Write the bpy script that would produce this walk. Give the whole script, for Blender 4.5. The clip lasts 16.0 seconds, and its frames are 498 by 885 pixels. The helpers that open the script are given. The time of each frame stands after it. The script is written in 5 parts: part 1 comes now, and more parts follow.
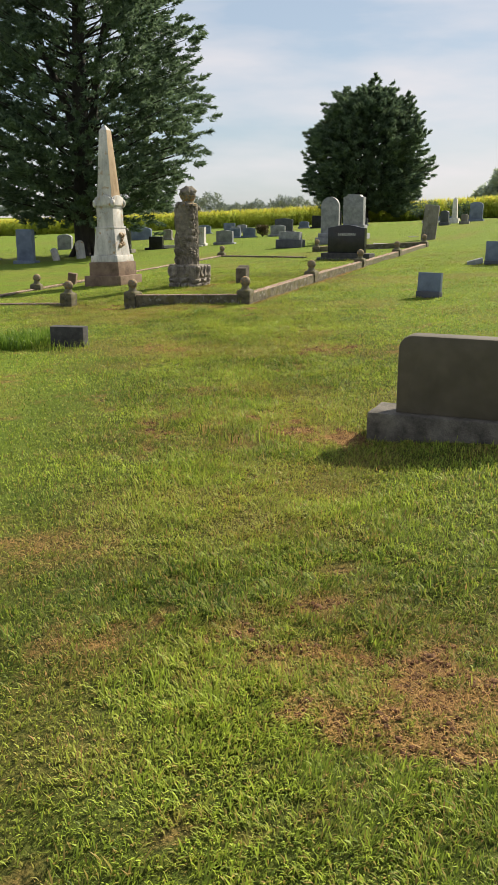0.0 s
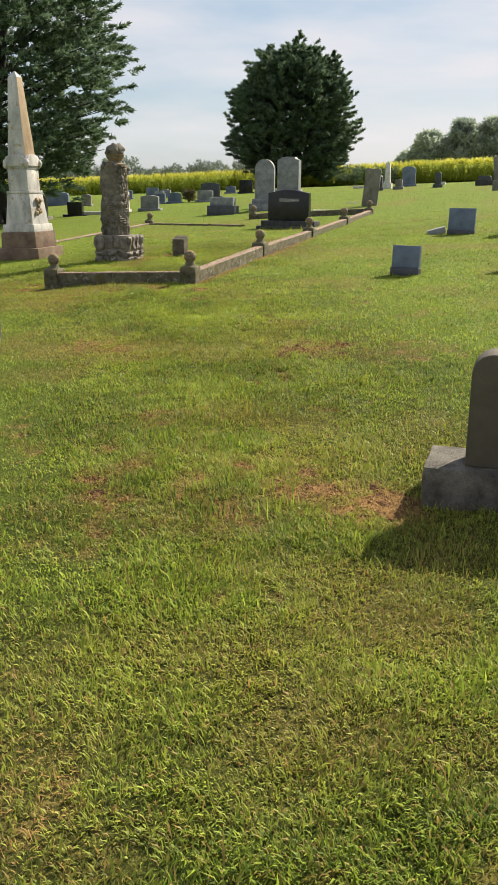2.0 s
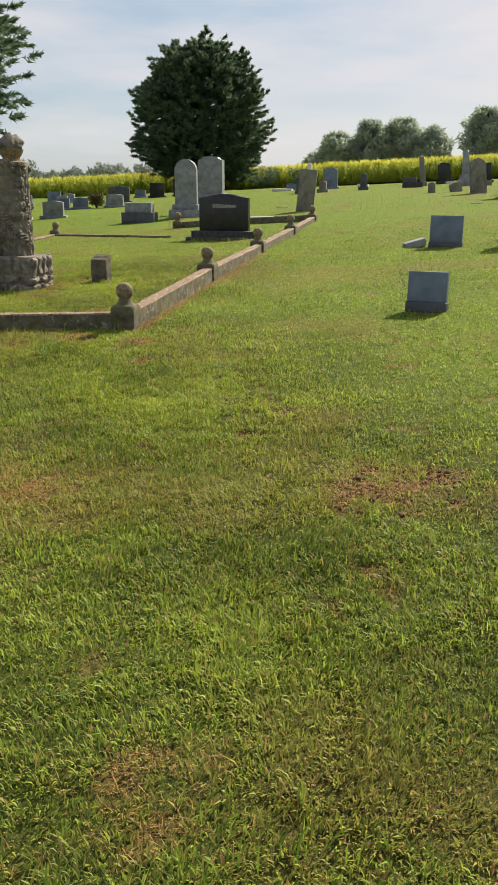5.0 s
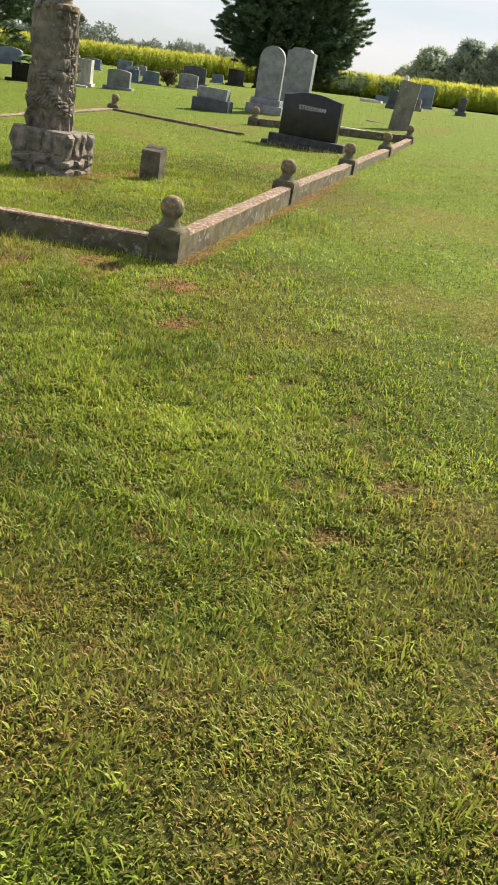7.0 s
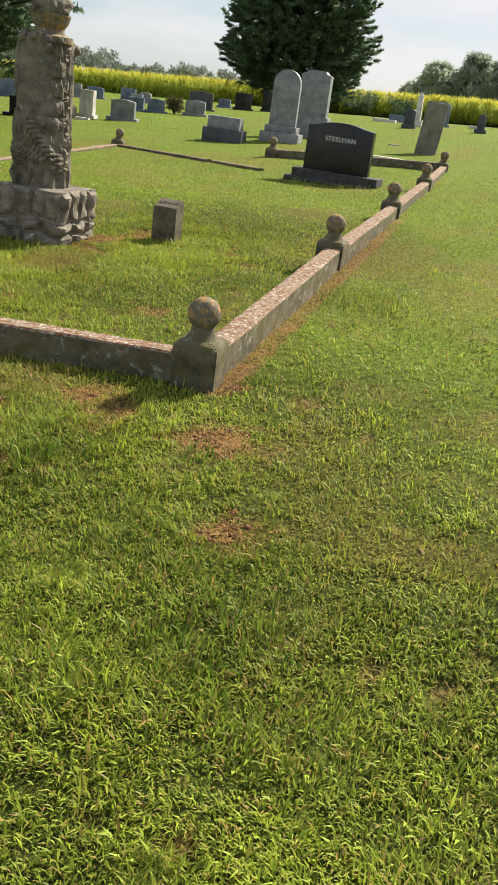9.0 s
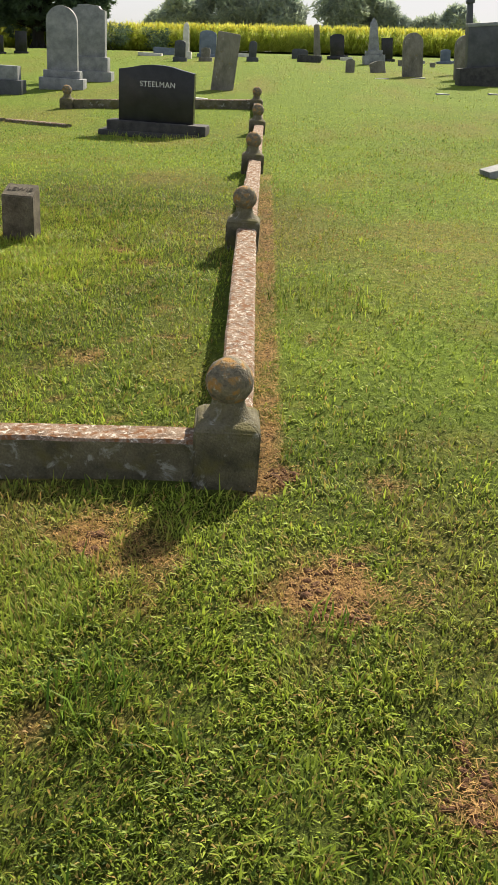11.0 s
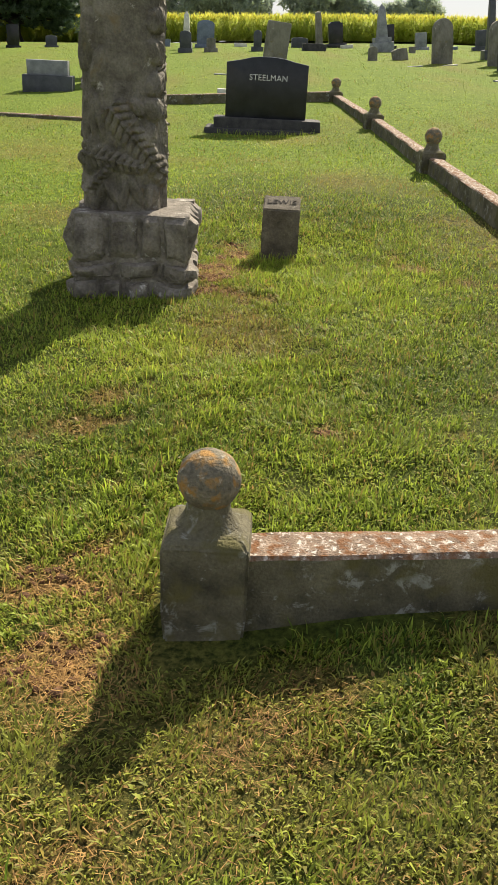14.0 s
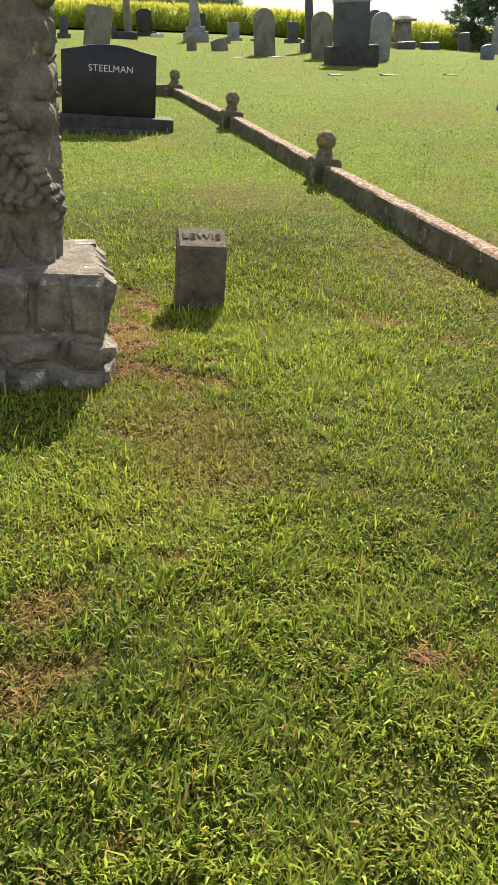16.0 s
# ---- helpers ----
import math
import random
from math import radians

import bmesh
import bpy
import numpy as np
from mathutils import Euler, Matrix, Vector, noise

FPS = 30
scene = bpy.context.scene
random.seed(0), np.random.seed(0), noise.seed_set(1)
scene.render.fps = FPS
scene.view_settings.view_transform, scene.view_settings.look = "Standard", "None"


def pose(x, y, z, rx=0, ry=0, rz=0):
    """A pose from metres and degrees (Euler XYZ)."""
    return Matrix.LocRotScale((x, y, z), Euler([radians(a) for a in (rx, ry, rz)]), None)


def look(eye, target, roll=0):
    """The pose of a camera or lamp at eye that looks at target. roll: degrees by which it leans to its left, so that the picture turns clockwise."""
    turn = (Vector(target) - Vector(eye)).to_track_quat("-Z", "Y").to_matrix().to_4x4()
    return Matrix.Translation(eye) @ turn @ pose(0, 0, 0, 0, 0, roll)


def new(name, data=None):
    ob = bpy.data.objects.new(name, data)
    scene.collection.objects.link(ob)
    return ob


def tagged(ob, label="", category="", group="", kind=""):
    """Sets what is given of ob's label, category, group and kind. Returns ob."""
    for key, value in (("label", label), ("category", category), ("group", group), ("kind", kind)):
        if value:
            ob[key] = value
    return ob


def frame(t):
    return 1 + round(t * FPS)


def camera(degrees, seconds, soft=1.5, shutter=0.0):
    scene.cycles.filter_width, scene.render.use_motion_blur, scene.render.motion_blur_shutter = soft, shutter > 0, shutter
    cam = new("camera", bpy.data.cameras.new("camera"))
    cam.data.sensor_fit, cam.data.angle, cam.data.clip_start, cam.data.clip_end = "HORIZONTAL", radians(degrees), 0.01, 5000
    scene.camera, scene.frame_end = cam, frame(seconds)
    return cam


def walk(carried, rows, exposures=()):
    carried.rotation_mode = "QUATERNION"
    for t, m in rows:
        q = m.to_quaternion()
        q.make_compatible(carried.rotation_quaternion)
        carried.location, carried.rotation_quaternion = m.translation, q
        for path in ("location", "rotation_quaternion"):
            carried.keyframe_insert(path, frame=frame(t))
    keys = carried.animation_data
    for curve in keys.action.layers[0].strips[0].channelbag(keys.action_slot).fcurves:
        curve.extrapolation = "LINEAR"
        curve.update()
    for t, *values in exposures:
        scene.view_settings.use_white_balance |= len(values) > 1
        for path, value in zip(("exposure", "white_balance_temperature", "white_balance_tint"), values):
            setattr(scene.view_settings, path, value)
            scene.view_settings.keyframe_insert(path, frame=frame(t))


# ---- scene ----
cam = camera(32.0, 16.0, soft=0.8)
PATH = [
    (0, (6.03, -14.058, 1.503), (5.275, -12.276, 0.999), 0.2),
    (0.5, (5.653, -13.716, 1.48), (4.952, -11.922, 0.94), 2.1),
    (1, (5.354, -13.182, 1.438), (4.665, -11.392, 0.87), 0.7),
    (1.5, (5.043, -12.737, 1.481), (4.404, -10.929, 0.912), 0.9),
    (2, (4.783, -12.095, 1.463), (4.201, -10.27, 0.888), 0.4),
    (2.5, (4.516, -11.528, 1.475), (3.93, -9.705, 0.899), -1.1),
    (3, (4.155, -10.99, 1.482), (3.691, -9.137, 0.891), 0.4),
    (3.5, (3.937, -10.343, 1.453), (3.492, -8.49, 0.848), -2.4),
    (4, (3.63, -9.78, 1.468), (3.193, -7.915, 0.893), -1.1),
    (4.5, (3.372, -9.253, 1.459), (3.073, -7.357, 0.896), 1.3),
    (5, (3.057, -8.584, 1.456), (2.674, -6.705, 0.888), 0.1),
    (5.2, (2.853, -8.323, 1.444), (2.451, -6.451, 0.867), 1.2),
    (7.3, (2.260, -5.844, 1.385), (1.861, -4.057, 0.581), 10.1),
    (7.5, (2.242, -5.613, 1.440), (1.780, -3.845, 0.627), 6.9),
    (8, (2.032, -5.202, 1.473), (1.516, -3.409, 0.751), 8.4),
    (8.2, (1.892, -5.007, 1.514), (1.376, -3.218, 0.787), 8.9),
    (10.3, (0.615, -3.316, 1.472), (0.405, -1.489, 0.685), 3.6),
    (10.5, (0.474, -3.174, 1.476), (0.334, -1.349, 0.669), 4.2),
    (11, (0.042, -2.994, 1.501), (0.068, -1.168, 0.687), 4.1),
    (11.5, (-0.363, -2.736, 1.474), (-0.255, -0.915, 0.655), 4.1),
    (12, (-0.736, -2.485, 1.445), (-0.578, -0.668, 0.623), 2.7),
    (12.5, (-1.153, -2.539, 1.457), (-0.825, -0.739, 0.648), 6.2),
    (13, (-1.559, -2.475, 1.419), (-1.349, -0.664, 0.596), 6.9),
    (13.5, (-1.957, -2.27, 1.373), (-1.849, -0.456, 0.537), 1.9),
    (14, (-2.303, -2.117, 1.383), (-2.191, -0.3, 0.555), 3.0),
    (14.5, (-2.565, -1.733, 1.314), (-2.405, 0.084, 0.494), 3.3),
    (15, (-2.659, -1.286, 1.243), (-2.445, 0.528, 0.428), -1.6),
    (15.5, (-2.825, -0.778, 1.264), (-2.329, 0.980, 0.449), 5.6),
    (16, (-2.758, -0.503, 1.333), (-2.246, 1.246, 0.51), 4.3),
]
walk(cam, [(t, look(eye, target, roll)) for t, eye, target, roll in PATH], [(0.0, 0.88, 7200, 8), (2.0, 0.92, 7200, 8), (4.0, 0.84, 7200, 8), (5.0, 0.8, 7200, 8), (7.5, 1.12, 7250, 8), (8.2, 1.06, 7250, 8), (11.0, 0.96, 7300, 8), (12.5, 0.82, 7300, 8), (14.5, 1.08, 7300, 8), (16.0, 1.18, 7300, 8)])

# ---- world, sun ----
SUN_ELEV, SUN_TURN = radians(39), radians(25)
SUN_DIR = Vector((math.sin(SUN_TURN) * math.cos(SUN_ELEV), math.cos(SUN_TURN) * math.cos(SUN_ELEV), math.sin(SUN_ELEV)))
world = bpy.data.worlds.new("sky")
scene.world = world
world.use_nodes = True
wn, wl = world.node_tree.nodes, world.node_tree.links
wn.clear()
w_out, w_bg, w_sky = wn.new("ShaderNodeOutputWorld"), wn.new("ShaderNodeBackground"), wn.new("ShaderNodeTexSky")
w_sky.sky_type = "NISHITA"
w_sky.sun_disc = False
w_sky.sun_elevation, w_sky.sun_rotation = SUN_ELEV, SUN_TURN
w_sky.dust_density, w_sky.air_density, w_sky.ozone_density = 0.6, 1.0, 2.5
w_co, w_map, w_noise, w_ramp, w_mix = (wn.new("ShaderNodeTexCoord"), wn.new("ShaderNodeMapping"), wn.new("ShaderNodeTexNoise"),
                                       wn.new("ShaderNodeValToRGB"), wn.new("ShaderNodeMixRGB"))
w_map.inputs["Scale"].default_value = (1.0, 1.0, 4.5)
w_map.inputs["Rotation"].default_value = (0.12, 0.16, 0.5)
w_noise.inputs["Scale"].default_value, w_noise.inputs["Detail"].default_value = 1.6, 6
w_ramp.color_ramp.elements[0].position, w_ramp.color_ramp.elements[0].color = 0.46, (0, 0, 0, 1)
w_ramp.color_ramp.elements[1].position, w_ramp.color_ramp.elements[1].color = 0.60, (0.85, 0.85, 0.85, 1)
w_mix.inputs["Color2"].default_value = (7.4, 7.3, 8.2, 1)
wl.new(w_co.outputs["Generated"], w_map.inputs["Vector"])
wl.new(w_map.outputs["Vector"], w_noise.inputs["Vector"])
wl.new(w_noise.outputs["Fac"], w_ramp.inputs["Fac"])
wl.new(w_ramp.outputs["Color"], w_mix.inputs["Fac"])
w_haze = wn.new("ShaderNodeMixRGB")
w_haze.inputs["Fac"].default_value, w_haze.inputs["Color2"].default_value = 0.62, (4.1, 5.1, 6.9, 1)
wl.new(w_sky.outputs["Color"], w_haze.inputs["Color1"])
wl.new(w_haze.outputs["Color"], w_mix.inputs["Color1"])
wl.new(w_mix.outputs["Color"], w_bg.inputs["Color"])
w_bg.inputs["Strength"].default_value = 0.062
wl.new(w_bg.outputs["Background"], w_out.inputs["Surface"])

sun_data = bpy.data.lights.new("sun", "SUN")
sun_data.energy, sun_data.angle, sun_data.color = 5.0, radians(0.6), (1.0, 0.93, 0.82)
sun = new("sun", sun_data)
sun.matrix_world = look(SUN_DIR * 60, (0, 0, 0))


# ---- lie of the land ----
LAND = (0.0280867, 0.0486164, 0.0380539, 0.000349171, 0.000427046, -9.45273e-05, -0.000118109, -0.00014545, -8.13808e-06)

DIPS = [(-2.3, -.12, .45, -.04), (-2.5, -.3, 1.0, -.055), (4.6, -7.8, 1.2, -.07), (-1.5, 10.8, 1.0, -.10), (-1.78, 3.9, .5, -.05)]


def land(x, y):
    """Height of the ground; takes numbers or arrays."""
    cx, cy = np.clip(x, -20, 14), np.clip(y, -16, 47)
    a, b, c, d, e, f, g, h, k = LAND
    z = a + b * cx + c * cy + d * cx * cx + e * cx * cy + f * cy * cy + (g * cx * cx * cy + h * cx * cy * cy + k * cy ** 3) / 10
    for px, py, r, dz in DIPS:
        z = z + dz * np.exp(-((x - px) ** 2 + (y - py) ** 2) / (r * r))
    return z + 0.012 * np.clip(y - 47, 0, 60) * np.clip((x + 10) / 20, -1, 1) + 0.04 * np.clip(x + 20, -40, 0)


def soil(x, y):
    """The ground with its small unevenness."""
    return land(x, y) + (value_noise(x, y, 1.7, 2) - .5) * .03 + (value_noise(x, y, .3, 3) - .5) * .02 - 0.012 * bare(x, y)


def gz(x, y):
    return float(land(x, y))


# worn and scraped places in the turf: x, y, radius, bareness
WORN = [(4.18, -11.31, .35, .7), (5.15, -11.05, .6, .75), (5.63, -11.27, .6, .8), (3.29, -10.52, .5, .55), (4.22, -7.94, .25, 1.0),
        (2.93, -4.37, .45, .75), (3.77, -4.48, .4, .7), (0.7, -4.42, .35, .7), (3.25, -7.5, .5, .6), (4.06, -7.81, .3, 1.0),
        (3.4, -8.21, .35, .6), (2.81, -8.47, .4, .5), (1.1, -4.48, .35, .6), (2.42, -6.73, .3, .7), (0.45, -0.74, .25, 1.0),
        (-0.45, -0.42, .2, .7), (0.63, -1.53, .25, .8), (-0.2, -0.58, .26, .6), (-0.79, 1.2, .18, .6), (-2.68, 0.16, .22, 1.0),
        (-2.66, -0.22, .25, 1.0), (-2.04, -0.42, .2, .6), (-0.96, 3.59, .25, .6), (-2.22, 3.5, .25, .9),
        (-1.8, 1.05, .12, .8),
        (2.52, -7.85, 0.16, 0.8), (2.68, -7.64, 0.2, 0.7), (3.25, -7.5, 0.15, 1), (3.54, -7.65, 0.16, 0.95), (3.67, -7.49, 0.14, 0.9), (3.19, -8.01, 0.16, 0.7),
        (2.68, -8.18, 0.2, 0.8), (3.65, -7.85, 0.22, 0.8), (2.32, -7.35, 0.16, 0.7), (3.78, -7.74, 0.18, 0.8), (2.65, -7.44, 0.08, 0.8), (-2.12, 4.19, 0.14, 1),
        (-2.26, 3.37, 0.14, 1), (-2.29, 3.03, 0.13, 0.9), (-2.34, 2.58, 0.22, 0.55), (-2.7, 1.44, 0.1, 0.55), (-2.79, 1.16, 0.12, 0.5), (-1.81, 1.04, 0.05, 1),
        (-0.98, 3.52, 0.14, 0.6), (-0.72, 3.18, 0.12, 0.6), (0.23, 0.0, 0.09, 0.9), (0.63, -0.04, 0.13, 0.7), (-0.41, -0.51, 0.08, 0.9), (-0.79, -0.71, 0.06, 0.8),
        (-0.93, -0.57, 0.12, 0.6), (-0.87, -0.85, 0.12, 0.7),
        (-2.2, 3.45, .22, 1.0), (-2.2, 3.08, .2, 1.0), (-2.05, 3.95, .2, 1.0), (-2.9, -.8, .28, .7), (-2.4, -1.0, .3, .65), (-1.9, -1.15, .3, .6), (-1.3, -1.1, .3, .6), (-2.2, -.55, .2, .6)]


def value_noise(x, y, size, seed):
    """Smooth noise from 0 to 1 on arrays."""
    rng = np.random.RandomState(seed)
    table = rng.rand(64, 64)
    u, v = np.asarray(x) / size, np.asarray(y) / size
    i, j = np.floor(u).astype(int), np.floor(v).astype(int)
    fu, fv = u - i, v - j
    fu, fv = fu * fu * (3 - 2 * fu), fv * fv * (3 - 2 * fv)
    p = lambda a, b: table[a % 64, b % 64]
    return (p(i, j) * (1 - fu) + p(i + 1, j) * fu) * (1 - fv) + (p(i, j + 1) * (1 - fu) + p(i + 1, j + 1) * fu) * fv


def bare(x, y):
    """How dry or worn the turf is, 0 to 1."""
    x, y = np.asarray(x, float), np.asarray(y, float)
    wob = value_noise(x, y, 0.26, 5) * .45 + value_noise(x, y, 0.11, 6) * .35 + value_noise(x, y, 0.05, 9) * .2
    torn = np.clip((value_noise(x, y, 0.085, 21) * .55 + value_noise(x, y, 0.19, 22) * .45 - .38) * 5, 0, 1)
    d = 0.36 * np.clip((value_noise(x, y, 1.1, 7) * .6 + value_noise(x, y, 0.35, 8) * .4 - 0.5) * 3.0, 0, 1)
    d = np.maximum(d, .75 * torn * np.clip((value_noise(x, y, 0.10, 41) * .6 + value_noise(x, y, 0.5, 42) * .4 - .70) * 7, 0, 1) * np.clip((6.5 - y) / 3, 0, 1))
    for px, py, r, k in WORN:
        q = np.sqrt((x - px) ** 2 + (y - py) ** 2) / (r * .92) + (wob - .5) * 2.6
        d = np.maximum(d, k * np.clip(1.3 - q * 1.15, 0, 1) * (.3 + .7 * torn))
    strip = np.clip(1.6 - np.abs(x - .15) / .06, 0, 1) * np.clip((8 - y) / 3, 0, 1) * (y > -.15)
    return np.clip(np.maximum(d, .9 * strip * (.35 + .65 * torn)), 0, 1)


# ---- materials ----
def material(name):
    m = bpy.data.materials.new(name)
    m.use_nodes = True
    return m, m.node_tree.nodes, m.node_tree.links, m.node_tree.nodes["Principled BSDF"]


def stone(name, dark, light, rough=0.85, scale=6.0, grain=90.0, bump=0.25, spots=None, spot_scale=9.0, spot_at=0.6, moss=None, moss_at=0.55, streak=0.0):
    """Weathered stone: cloudy stains, fine grain, optional lichen spots and moss on upward faces."""
    m, n, l, b = material(name)
    co = n.new("ShaderNodeTexCoord")
    big, fine = n.new("ShaderNodeTexNoise"), n.new("ShaderNodeTexNoise")
    big.inputs["Scale"].default_value, big.inputs["Detail"].default_value, big.inputs["Roughness"].default_value = scale, 8, 0.65
    fine.inputs["Scale"].default_value, fine.inputs["Detail"].default_value = grain, 4
    mp = n.new("ShaderNodeMapping")
    mp.inputs["Scale"].default_value = (1, 1, 1 - streak)
    l.new(co.outputs["Object"], mp.inputs["Vector"])
    l.new(mp.outputs["Vector"], big.inputs["Vector"])
    l.new(co.outputs["Object"], fine.inputs["Vector"])
    ramp = n.new("ShaderNodeValToRGB")
    ramp.color_ramp.elements[0].position, ramp.color_ramp.elements[1].position = 0.33, 0.68
    ramp.color_ramp.elements[0].color, ramp.color_ramp.elements[1].color = (*dark, 1), (*light, 1)
    l.new(big.outputs["Fac"], ramp.inputs["Fac"])
    mul = n.new("ShaderNodeMixRGB")
    mul.blend_type = "OVERLAY"
    mul.inputs["Fac"].default_value = 0.45
    l.new(ramp.outputs["Color"], mul.inputs["Color1"])
    l.new(fine.outputs["Fac"], mul.inputs["Color2"])
    colour = mul.outputs["Color"]
    if spots:
        vo, wob = n.new("ShaderNodeTexNoise"), n.new("ShaderNodeValToRGB")
        vo.inputs["Scale"].default_value, vo.inputs["Detail"].default_value, vo.inputs["Distortion"].default_value = spot_scale, 7, 0.6
        vo.inputs["Roughness"].default_value = 0.7
        l.new(co.outputs["Object"], vo.inputs["Vector"])
        wob.color_ramp.elements[0].position, wob.color_ramp.elements[1].position = spot_at, spot_at + 0.08
        l.new(vo.outputs["Fac"], wob.inputs["Fac"])
        mx = n.new("ShaderNodeMixRGB")
        mx.inputs["Color2"].default_value = (*spots, 1)
        l.new(colour, mx.inputs["Color1"])
        l.new(wob.outputs["Color"], mx.inputs["Fac"])
        colour = mx.outputs["Color"]
    if moss:
        mo, mr, mx = n.new("ShaderNodeTexNoise"), n.new("ShaderNodeValToRGB"), n.new("ShaderNodeMixRGB")
        mo.inputs["Scale"].default_value, mo.inputs["Detail"].default_value = scale * 1.7, 6
        l.new(co.outputs["Object"], mo.inputs["Vector"])
        mr.color_ramp.elements[0].position, mr.color_ramp.elements[1].position = moss_at, moss_at + 0.14
        l.new(mo.outputs["Fac"], mr.inputs["Fac"])
        mx.inputs["Color2"].default_value = (*moss, 1)
        l.new(colour, mx.inputs["Color1"])
        l.new(mr.outputs["Color"], mx.inputs["Fac"])
        colour = mx.outputs["Color"]
    l.new(colour, b.inputs["Base Color"])
    b.inputs["Roughness"].default_value = rough
    b.inputs["Specular IOR Level"].default_value = 0.3
    bp, add = n.new("ShaderNodeBump"), n.new("ShaderNodeMath")
    add.operation = "ADD"
    l.new(big.outputs["Fac"], add.inputs[0])
    l.new(fine.outputs["Fac"], add.inputs[1])
    bp.inputs["Strength"].default_value, bp.inputs["Distance"].default_value = bump, 0.012
    l.new(add.outputs["Value"], bp.inputs["Height"])
    l.new(bp.outputs["Normal"], b.inputs["Normal"])
    return m


def leafy(name, dark, light, through_light=0.35, rough=0.5, dry=None, patch=0.9, gloss=0.14):
    """Leaves and blades: colour varies by leaf and by place, light shines through."""
    m, n, l, b = material(name)
    geo, mix = n.new("ShaderNodeNewGeometry"), n.new("ShaderNodeMixRGB")
    mix.inputs["Color1"].default_value, mix.inputs["Color2"].default_value = (*dark, 1), (*light, 1)
    no, add = n.new("ShaderNodeTexNoise"), n.new("ShaderNodeMath")
    no.inputs["Scale"].default_value, no.inputs["Detail"].default_value = patch, 3
    l.new(geo.outputs["Position"], no.inputs["Vector"])
    add.operation, add.use_clamp = "MULTIPLY_ADD", True
    add.inputs[1].default_value = 0.85
    l.new(geo.outputs["Random Per Island"], add.inputs[0])
    sub = n.new("ShaderNodeMath")
    sub.operation = "MULTIPLY_ADD"
    sub.inputs[1].default_value, sub.inputs[2].default_value = 1.3, -0.56
    l.new(no.outputs["Fac"], sub.inputs[0])
    l.new(sub.outputs["Value"], add.inputs[2])
    l.new(add.outputs["Value"], mix.inputs["Fac"])
    colour = mix.outputs["Color"]
    if dry:
        m2 = n.new("ShaderNodeMixRGB")
        m2.inputs["Color2"].default_value = (*dry, 1)
        l.new(colour, m2.inputs["Color1"])
        at = n.new("ShaderNodeAttribute")
        at.attribute_name = "dry"
        l.new(at.outputs["Fac"], m2.inputs["Fac"])
        colour = m2.outputs["Color"]
    l.new(colour, b.inputs["Base Color"])
    b.inputs["Roughness"].default_value = rough
    b.inputs["Specular IOR Level"].default_value = gloss
    tr, ms = n.new("ShaderNodeBsdfTranslucent"), n.new("ShaderNodeMixShader")
    l.new(colour, tr.inputs["Color"])
    ms.inputs["Fac"].default_value = through_light
    l.new(b.outputs["BSDF"], ms.inputs[1])
    l.new(tr.outputs["BSDF"], ms.inputs[2])
    l.new(ms.outputs["Shader"], n["Material Output"].inputs["Surface"])
    return m


